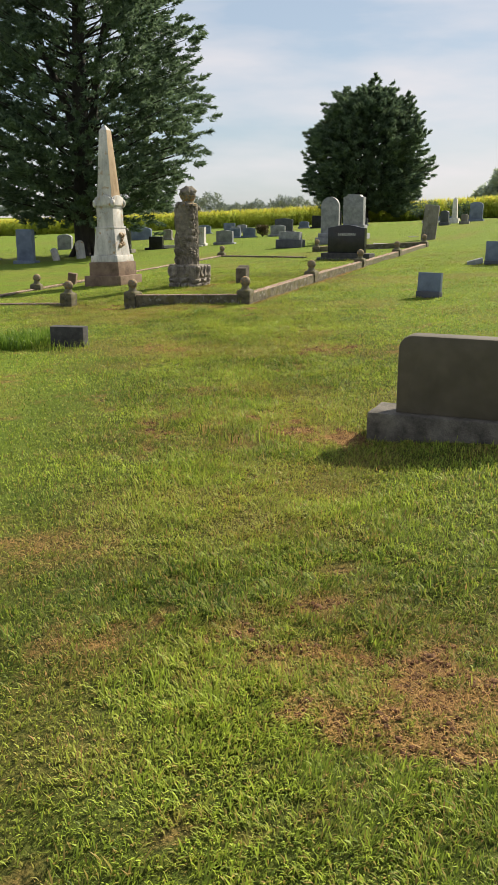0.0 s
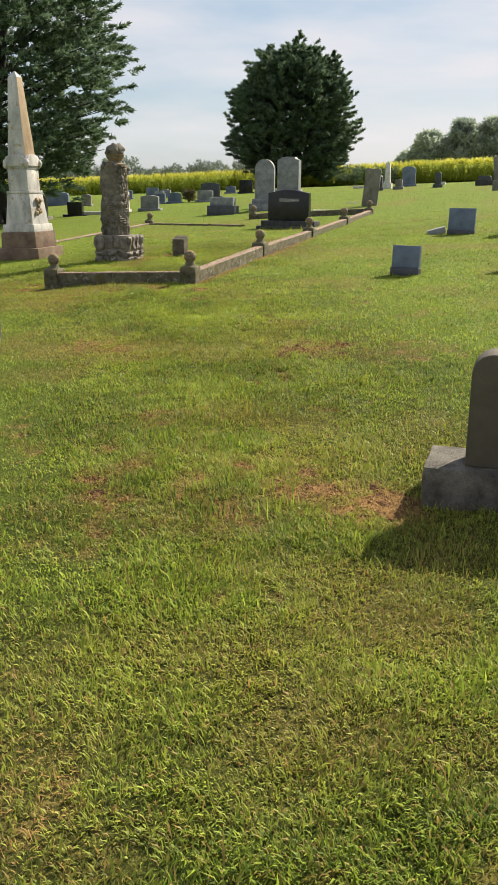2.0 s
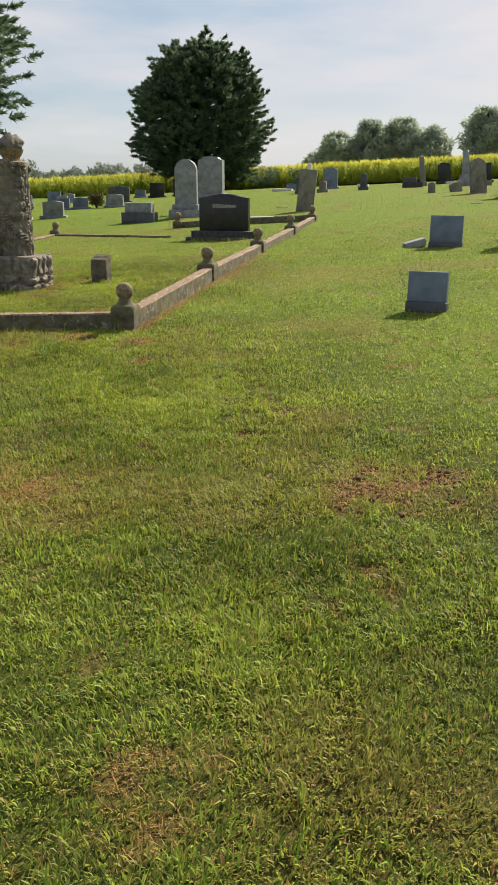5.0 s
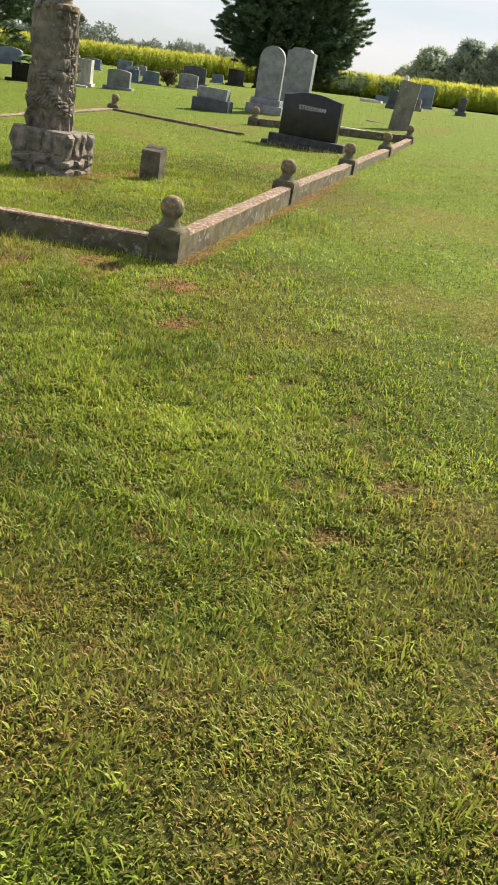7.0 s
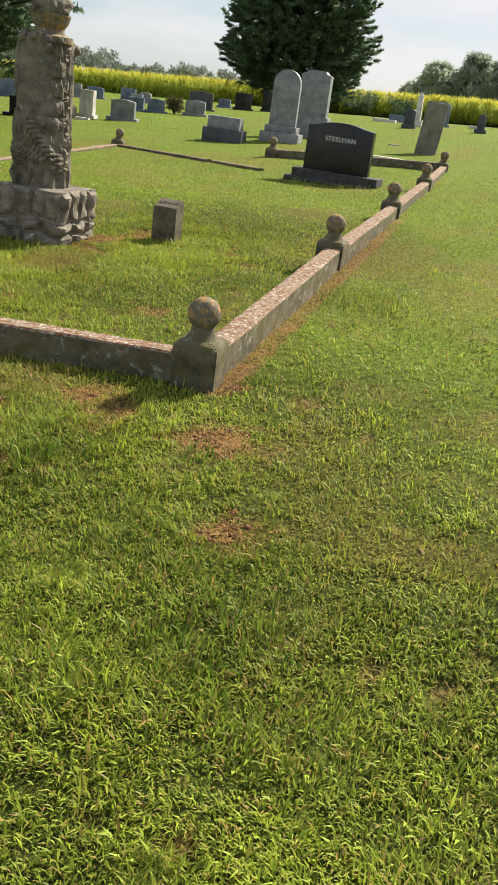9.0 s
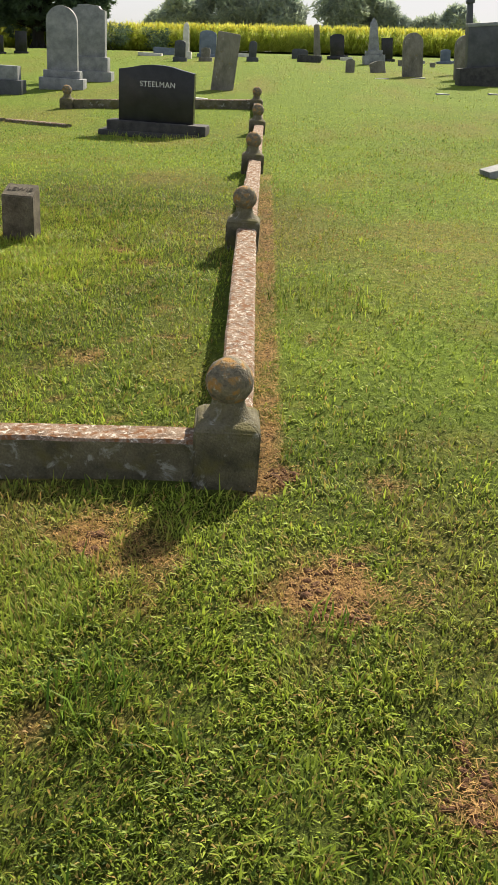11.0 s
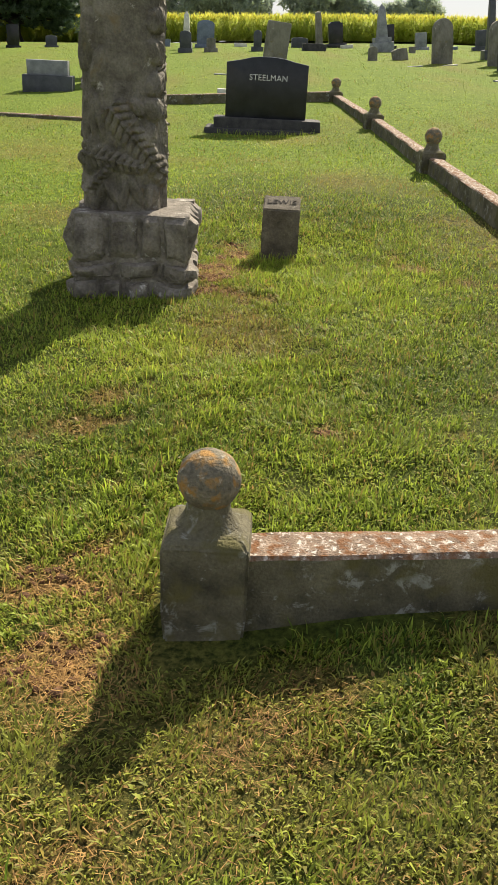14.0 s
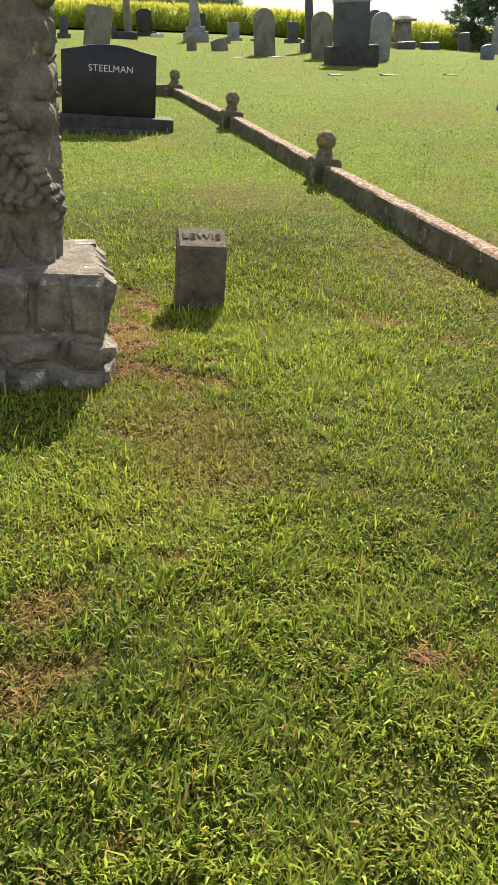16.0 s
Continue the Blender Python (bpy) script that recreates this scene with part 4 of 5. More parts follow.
e = headstone("low dark rough-edged stone marker in tall weeds", -.62, -4.45, .46, .27, .18, BLACK_ROUGH, "flat", 12, (0, 0), sunk=.05)

headstone("tall weathered grey arched headstone on stepped bases", 4.9, 7.75, .44, 1.13, .16, OLD, "arch", 6, (0, 0), ((1.05, .6, .3), (.72, .4, .24)), GREY, name="arched_headstone")
headstone("low grey slab headstone leaning on a monument base", 4.78, 7.3, .58, .40, .08, GREY, "flat", 4, (-4, 0), sunk=.02)
bm = bmesh.new()
bmesh.ops.create_icosphere(bm, subdivisions=4, radius=.3)
for v in bm.verts:
    v.co = Vector((v.co.x * 1.15, v.co.y * .8, v.co.z * 1.05))
roughen(bm, .05, .16, 0, 3)
e = thing("rock", (4.95, 12.4, gz(4.95, 12.4)), 0, "dark rounded rock half buried in the lawn", "rock")
smooth(part("stone", bm, BLACK_ROUGH, e), 50)

# ---- behind the lot ----
headstone("white marble arched headstone on two stepped bases", -4.6, 19.0, .70, 1.36, .2, GREY, "arch", 3, (0, 0), ((1.02, .66, .24), (.84, .46, .16)), GREY, name="arched_headstone")
headstone("white marble headstone with a faceted peak on stepped bases", -4.5, 21.9, .84, 1.22, .46, GREY, "peak", 3, (0, 0), ((1.2, .85, .26), (1.0, .66, .34)), GREY, name="peaked_headstone")
headstone("low wide two-tier grey granite headstone", -5.6, 17.3, .82, .28, .34, GREY, "flat", 2, (0, 0), ((1.0, .5, .30),), DARK)
headstone("tall thin grey tablet leaning to one side", -.9, 19.5, .54, 1.26, .09, OLD, "round_corner", 2, (2, 5.5), sunk=.06)
headstone("fallen pale stone edging in the grass", -1.6, 16.4, 1.1, .07, .2, PALE, "flat", 5, sunk=.02, category="stone edging", name="stone_edging")

headstone("weathered grey arched headstone with a worn carving", 4.72, 26.4, .62, 1.26, .13, OLD, "arch", 0, (0, 0), name="arched_headstone")
e = headstone("large dark granite headstone with a pale cap on a rough base", 6.0, 22.6, .86, 1.0, .34, DARK, "flat", 0, (0, 0), ((1.28, .6, .46),), BLACK_ROUGH, name="granite_headstone")
smooth(part("cap", box(.90, .38, .09, (0, 0, 1.515), .02), GREY, e, "pale weathered cap stone"))
headstone("weathered grey arched headstone beside a dark one", 6.05, 25.1, .60, 1.22, .13, OLD, "arch", 0, (0, 0), name="arched_headstone")
headstone("leaning grey arched headstone with a carved emblem", 7.8, 25.2, .62, 1.26, .13, GREY, "arch", 0, (3, 4), name="arched_headstone")


def column(label, x, y, s0, s1, h, mat, base, cap=0.0, tip=0.0, yaw=0, name="obelisk"):
    e = thing(name, (x, y, gz(x, y) - .05), yaw, label, name.replace("_", " "), lean=(0, settle(x, y)))
    bw, bh = base
    z = bh + .05
    smooth(part("base", box(bw, bw, z, (0, 0, 0), .012), mat, e))
    if bh > .3:
        smooth(part("plinth", box(bw * .78, bw * .78, bh * .5, (0, 0, z), .012), mat, e))
        z += bh * .5
    smooth(part("shaft", box(s0, s0, h, (0, 0, z), .01, s1 / s0), mat, e))
    z += h
    if cap:
        smooth(part("cap", box(cap, cap, .1, (0, 0, z), .015), mat, e))
        smooth(part("cap_top", box(cap * .8, cap * .8, .12, (0, 0, z + .1), .01, .45), mat, e))
    if tip:
        smooth(part("tip", box(s1, s1, tip, (0, 0, z), .004, .15), mat, e))
    return e


column("slender pinkish stone obelisk on a white base", -3.35, 38.6, .30, .22, 1.05, PALE, (.5, .28), tip=.12)
headstone("small dark headstone with a rounded cap", -3.3, 35.3, .44, .62, .3, DARK, "low_arch", 0, bases=((.56, .4, .16),))
headstone("grey blue headstone at the back of the cemetery", -2.55, 41.3, .78, 1.0, .2, BLUE, "low_arch", 0, bases=((.95, .4, .12),))
headstone("small grey headstone on a wide base", -2.3, 35.8, .36, .36, .2, OLD, "low_arch", 0, bases=((.54, .36, .16),))
headstone("small dark arched headstone at the back", -.4, 37.0, .32, .62, .2, DARK, "low_arch", 0, bases=((.5, .3, .16),))
headstone("flat pale ledger slab", -5.2, 41.2, 1.1, .12, .6, PALE, "flat", 0, sunk=.03, name="ledger_slab", category="grave slab")
headstone("low blue-grey slant headstone", -4.7, 42.6, 1.0, .32, .4, BLUE, "flat", 0)
headstone("flat pale grave slab", -.9, 43.2, .6, .14, .5, PALE, "flat", 0, sunk=.03, name="ledger_slab", category="grave slab")
headstone("low dark headstone near the crop edge", 1.75, 41.6, .74, .44, .3, DARK, "low_arch", 0)
column("thin dark grey obelisk", 2.5, 40.0, .30, .24, 1.25, OLD, (.44, .2), tip=.06)
headstone("fallen dark stone with a pale lower edge", 2.0, 37.6, 1.0, .28, .4, BLACK_ROUGH, "crown", 0)
headstone("tall dark granite headstone with shaped top", 3.65, 43.2, .68, .95, .25, BLACK, "peak", 0, bases=((1.0, .4, .16),))
headstone("flat pale base slab", 3.95, 41.6, .55, .14, .3, PALE, "flat", 0, sunk=.02, name="ledger_slab", category="grave slab")
headstone("small tilted old headstone", 2.98, 28.7, .30, .42, .1, OLD, "low_arch", 0, (0, 4))
headstone("small wedge-shaped old stone", 3.97, 29.0, .50, .36, .2, OLD, "crown", 0, (0, -8))
column("pale grey draped obelisk monument on a stepped base", 4.62, 36.2, .42, .26, 1.0, GREY, (.85, .36), tip=.2)
headstone("dark square headstone behind an obelisk", 5.8, 41.2, .5, .9, .3, BLACK, "flat", 0, bases=((.7, .4, .1),))
headstone("small grey stone marker in the grass", 5.58, 34.9, .26, .24, .1, OLD, "flat")
headstone("tiny grey marker in the grass", 6.74, 34.4, .2, .18, .1, OLD, "flat")
headstone("blue-grey headstone with low bases", 8.4, 40.6, .44, .5, .2, BLUE, "low_arch", 0, bases=((.8, .4, .1),))
headstone("grey squared headstone near the crop", 6.9, 39.4, .5, .6, .2, GREY, "flat", 0, bases=((.7, .3, .1),))
column("tall slim dark stone column with a cap", 7.0, 29.2, .26, .17, 1.85, DARK, (.5, .3), cap=.26)
headstone("dark headstone beside a tall column", 9.4, 38.9, .44, .66, .2, DARK, "flat", 0, bases=((.7, .3, .16),))
headstone("tall dark headstone with a crown top", 13.0, 38.6, .52, 1.25, .3, DARK, "crown", 0, bases=((.7, .4, .16),))
column("brown capped stone pedestal monument", 13.4, 36.4, .56, .52, .75, OLD, (.86, .22), cap=.84, name="pedestal_monument")
headstone("low dark headstone base with a pale top", 12.6, 34.3, .68, .26, .4, DARK, "flat", name="low_marker", category="grave marker")
headstone("low dark grave marker with a pale top", 13.65, 34.3, .68, .26, .4, DARK, "flat", name="low_marker", category="grave marker")
headstone("low dark granite marker", 13.4, 36.0, .6, .24, .4, DARK, "flat", name="low_marker", category="grave marker")
headstone("small blue-grey rounded headstone", 12.1, 26.7, .42, .42, .16, BLUE, "low_arch", 0)
headstone("dark blue headstone near the cedar", 16.0, 36.0, .45, .72, .2, DARK, "flat")
column("pale grey obelisk near the cedar", 17.6, 36.0, .42, .26, 1.1, GREY, (.6, .3), tip=.2)
headstone("dark granite headstone at the edge of the cemetery", 19.0, 35.5, .4, .9, .2, DARK, "low_arch")
for fx, fy, fw in ((4.31, 19.07, .3), (5.6, 19.2, .36), (7.23, 19.35, .32), (3.6, 25.0, .4), (4.75, 25.6, .45), (-2.0, 22.0, .4), (9.2, 19.5, .3)):
    headstone("flush grey grave marker in the grass", fx, fy, fw, .022, .2, GREY, "flat", 0, sunk=.03, name="flush_marker", group="flush markers", category="grave marker")

# ---- left and back-left ----
headstone("tall blue-grey headstone in the tree's shade", -14.2, 12.7, .62, 1.12, .25, BLUE, "round_corner", 10, bases=((.85, .45, .1),))
headstone("white oval marble headstone on a small foot", -13.25, 14.85, .34, .68, .1, MARBLE, "arch", 15, (0, -5))
headstone("small leaning old stone", -13.7, 13.9, .26, .48, .1, MARBLE, "low_arch", 20, (0, -14))
headstone("grey rounded headstone beyond the big tree", -19.6, 23.0, .74, .74, .2, GREY, "low_arch", 10)
headstone("weathered arched headstone on a base", -13.0, 17.6, .62, .88, .16, OLD, "arch", 8, bases=((.85, .45, .16),))
headstone("dark headstone close to the tree trunk", -13.1, 17.0, .5, .7, .2, DARK, "flat", 10)
headstone("wide blue-grey headstone by the field", -20.3, 31.8, 1.2, .72, .25, BLUE, "low_arch", 12)
headstone("dark granite headstone with a long base", -12.8, 20.0, .60, .48, .25, BLACK, "flat", 10, bases=((.95, .45, .06),))
headstone("pale low grave curb in the grass", -11.8, 20.6, 1.7, .1, .16, PALE, "flat", 12, sunk=.03, name="grave_curb", category="curb")
headstone("narrow white marble block headstone", -11.4, 21.5, .42, .70, .34, MARBLE, "flat", 10, bases=((.55, .45, .12),))
headstone("grey granite headstone with a low crown", -10.4, 21.9, .74, .52, .22, GREY, "crown", 10, bases=((.96, .4, .1),))
for lx, ly, lw, lh, lm, ls in ((-22.0, 33.6, .6, .4, BLUE, "low_arch"), (-19.8, 37.0, .64, .55, GREY, "flat"), (-18.9, 37.4, .82, .46, BLUE, "crown"), (-13.0, 28.9, .56, .42, BLUE, "flat"),
                               (-16.8, 36.6, .70, .54, BLUE, "flat"), (-16.2, 37.2, .58, .40, GREY, "low_arch"), (-12.2, 28.9, .64, .42, BLUE, "crown"), (-10.75, 29.3, .76, .48, GREY, "crown"),
                               (-12.5, 34.8, 1.05, .70, DARK, "crown"), (-12.0, 39.6, .80, .68, BLACK, "flat"), (-11.0, 40.4, .52, .84, BLACK, "flat"), (-15.0, 33.5, .5, .4, GREY, "flat"),
                               (-17.6, 30.0, .5, .5, OLD, "low_arch"), (-23.5, 30.5, .6, .5, GREY, "low_arch"), (-18.0, 15.5, .5, .45, OLD, "flat"), (-19.5, 17.0, .7, .3, DARK, "flat"), (-17.0, 14.0, .6, .35, PALE, "flat"),
                               (-21.0, 27.0, .6, .55, GREY, "crown"), (-9.4, 40.8, .5, .4, DARK, "low_arch"), (-13.2, 40.3, .6, .35, BLUE, "low_arch")):
    tone = {"blue_grey_granite": "blue-grey granite", "grey_granite": "grey granite", "dark_grey_granite": "dark granite", "black_granite": "black granite", "old_grey_tablet": "old weathered grey", "pale_stone": "pale stone"}[lm.name]
    headstone(tone + " headstone standing in the back rows", lx, ly, lw, lh, .22, lm, ls, 10, bases=((lw * 1.25, .4, .08),), group="back row headstones")


# ---- trees and plants ----
def leaf_cloud(centres, radii, per, size, seed, squash=.7, droop=0.0, axis=None):
    """Small leaf sprays scattered through clumps; returns vertices and triangles."""
    rng = np.random.RandomState(seed)
    C = np.repeat(np.asarray(centres, float), per, 0)
    R = np.repeat(np.asarray(radii, float), per)
    n = len(C)
    d = rng.normal(size=(n, 3))
    d /= np.linalg.norm(d, axis=1)[:, None]
    p = C + d * (R * rng.rand(n) ** .45)[:, None] * [1, 1, squash]
    out = d + rng.normal(size=(n, 3)) * .6
    if axis is not None:
        A = np.repeat(np.asarray(axis, float), per, 0)
        u = rng.rand(n)[:, None]
        p = C + A * R[:, None] * (u * 1.6 - .6) + d * (R * rng.rand(n) ** .6)[:, None] * (.85 - .6 * u) * [1, 1, squash]
        out = A * 1.1 + d * .9 + rng.normal(size=(n, 3)) * .35
    out[:, 2] -= droop
    out /= np.linalg.norm(out, axis=1)[:, None]
    side = np.cross(out, rng.normal(size=(n, 3)))
    side /= np.linalg.norm(side, axis=1)[:, None] + 1e-9
    s = (size * (.5 + rng.rand(n)))[:, None]
    V = np.stack([p - out * s * .4 + side * s * .26, p - out * s * .4 - side * s * .26, p + out * s], 1).reshape(-1, 3)
    F = np.arange(n * 3).reshape(-1, 3)
    return V, F


def limb(bm, a, b, r0, r1, bend=0.0, seed=0, seg=9, steps=6):
    """A tapered, slightly crooked limb."""
    a, b = Vector(a), Vector(b)
    ax = (b - a).normalized()
    q = ax.to_track_quat("Z", "Y").to_matrix()
    prev = None
    for i in range(steps + 1):
        u = i / steps
        c = a.lerp(b, u) + Vector((noise.noise(Vector((seed, u * 2.5, 1))), noise.noise(Vector((seed, u * 2.5, 7))), 0)) * bend * math.sin(u * math.pi)
        r = r0 + (r1 - r0) * u
        ring = [bm.verts.new(c + q @ Vector((math.cos(t) * r, math.sin(t) * r, 0))) for t in np.linspace(0, 2 * math.pi, seg, endpoint=False)]
        if prev:
            for j in range(seg):
                bm.faces.new((prev[j], prev[(j + 1) % seg], ring[(j + 1) % seg], ring[j]))
        prev = ring
    bm.faces.new(prev)


def tree(name, x, y, label, height, spread, low, trunk_r, clumps, per, size, seed, mat, profile, squash=.6, droop=.3, clump_r=(.6, 1.2), z=None, sprays=True, peaks=()):
    """Trunk with limbs and a crown of leaf clumps with gaps; profile(u) is the crown's reach at height u."""
    rng = random.Random(seed)
    e = thing(name, (x, y, (gz(x, y) if z is None else z) - .1), 0, label, "tree")
    bm = bmesh.new()
    limb(bm, (0, 0, 0), (rng.uniform(-.1, .1), 0, height * .55), trunk_r, trunk_r * .55, .15, seed, 12)
    limb(bm, (0, 0, height * .5), (.1, 0, height * .93), trunk_r * .58, .04, .2, seed + 1, 10)
    for k in range(8):
        a = k * .785 + rng.uniform(-.3, .3)
        bmesh.ops.create_cone(bm, segments=6, radius1=trunk_r * .55, radius2=.03, depth=.7, matrix=pose(math.cos(a) * trunk_r * .85, math.sin(a) * trunk_r * .85, .2))
    cs, rs, axes = [], [], []
    for k in range(clumps):
        u = rng.random() ** .9
        zz = low + (height - low) * u
        a = rng.uniform(0, 2 * math.pi)
        reach = spread * profile(u) * (.82 + .36 * noise.noise(Vector((math.cos(a) * 1.7, math.sin(a) * 1.7, u * 4 + seed))))
        rad = reach * rng.uniform(.25, 1.0) ** .55
        r = rng.uniform(*clump_r) * (.55 + .45 * profile(u))
        cs.append((math.cos(a) * rad, math.sin(a) * rad, zz - droop * rad / spread))
        rs.append(r)
        t = a + rng.uniform(-1.0, 1.0)
        up = rng.uniform(-.25, .8) + max(0, u - .5) * 2.0
        axes.append(Vector((math.cos(t), math.sin(t), up)).normalized()[:])
        if k % max(9, clumps // 110) == 0:
            limb(bm, (0, 0, max(low * .7, zz - rad * .35)), cs[-1], max(.015, trunk_r * .13 * (1.15 - u)), .008, .25, k, 5, 4)
    for px, py, pz, drop in peaks:
        for k in range(34):
            u = k / 33
            a = rng.uniform(0, 6.283)
            w = u * drop * .75
            cs.append((px + math.cos(a) * w * rng.random(), py + math.sin(a) * w * rng.random(), pz - u * drop))
            rs.append(.13 + .22 * u)
            axes.append(Vector((math.cos(a) * .55, math.sin(a) * .55, 1 - .4 * u)).normalized()[:])
    smooth(part("trunk", bm, BARK, e, "rough dark bark"), 60)
    V, F = leaf_cloud(cs, rs, per, size, seed, squash, droop * .3, axes if sprays else None)
    place_mesh("crown", V, F, mat, None, "", "", "", e)
    return e


def reach_at(table, u):
    return float(np.interp(u, [p[0] for p in table], [p[1] for p in table]))


def cedar(x, y, label, height, low, spread, table, trunk_r, boughs, sub, per, size, seed, forks=(), spires=(), thin=None, plump=.35):
    """Cedar: boughs reach out from the stem and end in flat, feathery fans of small sprays, with gaps between them."""
    rng = random.Random(seed)
    e = thing("cedar_tree", (x, y, gz(x, y) - .1), 0, label, "tree")
    bm = bmesh.new()
    limb(bm, (0, 0, 0), (.05, 0, height * .5), trunk_r, trunk_r * .62, .2, seed, 14, 10)
    limb(bm, (.05, 0, height * .48), (.1, 0, height * .96), trunk_r * .63, .03, .2, seed + 1, 10)
    for k, (fa, fb) in enumerate(forks):
        limb(bm, fa, fb, trunk_r * .5, .05, .3, seed + 5 + k, 10, 8)
    for k in range(8):
        a = k * .785 + rng.uniform(-.3, .3)
        limb(bm, (math.cos(a) * trunk_r * 1.5, math.sin(a) * trunk_r * 1.5, -.05), (math.cos(a) * trunk_r * .7, math.sin(a) * trunk_r * .7, .8), trunk_r * .32, .05, .03, k, 6, 4)
    cs, rs, axes = [], [], []
    for k in range(boughs):
        u = (k + rng.random()) / boughs
        a = k * 2.39996 + rng.uniform(-.5, .5)
        reach = spread * reach_at(table, u) * (1 + .22 * noise.noise(Vector((math.cos(a) * 2, math.sin(a) * 2, u * 5 + seed))) + rng.uniform(-.13, .07))
        z = low + (height - low) * u
        rise = rng.uniform(-.1, .3) + .55 * u
        out = Vector((math.cos(a), math.sin(a), 0))
        tip = out * reach + Vector((0, 0, z + reach * rise * .35))
        root = Vector((0, 0, max(low * .6, z - reach * .22)))
        if thin and rng.random() < thin(a, u):
            limb(bm, root, tip, trunk_r * .1, .01, .5, k, 5, 5)
            continue
        limb(bm, root, root.lerp(tip, .9), max(.02, trunk_r * .15 * (1.2 - u)), .01, .35, k, 5, 5)
        side = Vector((-out.y, out.x, 0))
        for q in range(sub):
            f = .28 + .72 * rng.random() ** .75
            p = root.lerp(tip, f)
            w = reach * .34 * (1.15 - f) + .15
            off = rng.gauss(0, 1) * w
            p = p + side * off + Vector((0, 0, rng.gauss(0, plump) - .1 * f))
            cs.append(p[:])
            rs.append(rng.uniform(.2, .44) * (1.1 - .35 * f))
            d = (out + side * (off / max(.4, w)) * .45 + Vector((0, 0, rng.uniform(-.15, .5) + .5 * u))).normalized()
            axes.append(d[:])
    for px, py, pz, drop in spires:
        for k in range(40):
            u = k / 39
            a = rng.uniform(0, 6.283)
            w = u * drop * .9
            cs.append((px + math.cos(a) * w * rng.random(), py + math.sin(a) * w * rng.random(), pz - u * drop))
            rs.append(.06 + .26 * u)
            axes.append(Vector((math.cos(a) * .7, math.sin(a) * .7, 1 - .5 * u)).normalized()[:])
    smooth(part("trunk", bm, BARK, e, "rough dark bark"), 60)
    V, F = leaf_cloud(cs, rs, per, size, seed, .55, .1, axes)
    place_mesh("crown", V, F, CEDAR, None, "", "", "", e)
    return e


cedar(-14.2, 16.6, "large old dark green cedar with a broad ragged crown", 15.0, 1.9, 5.3, ((0, .62), (.12, .85), (.27, 1.0), (.46, .80), (.65, .70), (.85, .42), (1, .1)), .43, 230, 21, 66, .115, 21,
      forks=(((0, 0, 3.0), (1.7, .3, 11.5)), ((0, 0, 4.0), (-2.6, .4, 10.5))), thin=lambda a, u: .55 if u > .45 and math.cos(a) < .1 else .03)
cedar(-15.1, 61.0, "dense dark green cedar with a ragged domed crown", 10.6, 2.0, 5.5, ((0, .74), (.14, .95), (.5, .90), (.78, .70), (.92, .42), (1, .1)), .40, 300, 15, 55, .19, 22,
      spires=((.6, 0, 12.1, 2.9), (-1.9, -.4, 10.9, 2.3), (3.4, .3, 10.6, 2.6), (-3.3, .4, 9.6, 2.0), (2.2, -1.2, 10.7, 2.0), (-.7, .8, 11.0, 2.0), (4.4, -.8, 8.7, 2.0), (-4.3, .5, 7.6, 1.8)))
tree("cedar_tree", 30.0, 58.0, "dark cedar at the edge of the crop field", 8.5, 4.6, .5, .26, 420, 90, .2, 23, CEDAR,
     lambda u: .95 * max(.05, 1 - u ** 1.6 * .95), .7, .3, (.5, .9))
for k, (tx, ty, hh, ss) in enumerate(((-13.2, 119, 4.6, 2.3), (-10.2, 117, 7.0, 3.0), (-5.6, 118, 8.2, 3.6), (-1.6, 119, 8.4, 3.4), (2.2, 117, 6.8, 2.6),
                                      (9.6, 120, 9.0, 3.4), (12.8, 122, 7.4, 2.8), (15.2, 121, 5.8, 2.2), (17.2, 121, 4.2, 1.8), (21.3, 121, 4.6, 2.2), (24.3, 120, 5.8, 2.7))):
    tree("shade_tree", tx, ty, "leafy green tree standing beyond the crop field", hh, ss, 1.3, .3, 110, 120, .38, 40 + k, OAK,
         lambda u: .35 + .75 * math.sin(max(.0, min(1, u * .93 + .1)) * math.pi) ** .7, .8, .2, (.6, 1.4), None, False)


def treeline():
    rng = np.random.RandomState(3)
    cs, rs = [], []
    for x in np.arange(-420, 60, 3.2):
        y = 390 + 25 * math.sin(x * .013)
        h = 2.5 + 3.5 * rng.rand() + (6 if abs(x + 183) < 7 else 0) + 3 * max(0, math.sin(x * .045 + 1.2))
        for q in range(3):
            cs.append((x + rng.uniform(-2, 2), y + rng.uniform(-3, 3), 2.4 + h * (.25 + .25 * q)))
            rs.append(2.6)
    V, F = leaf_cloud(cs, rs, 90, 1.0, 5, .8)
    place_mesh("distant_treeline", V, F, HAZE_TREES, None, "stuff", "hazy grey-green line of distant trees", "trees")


treeline()


def corn_edge(x):
    return 63.5 + .02 * x + np.where(x < -16, .12 * (x + 16), 0)


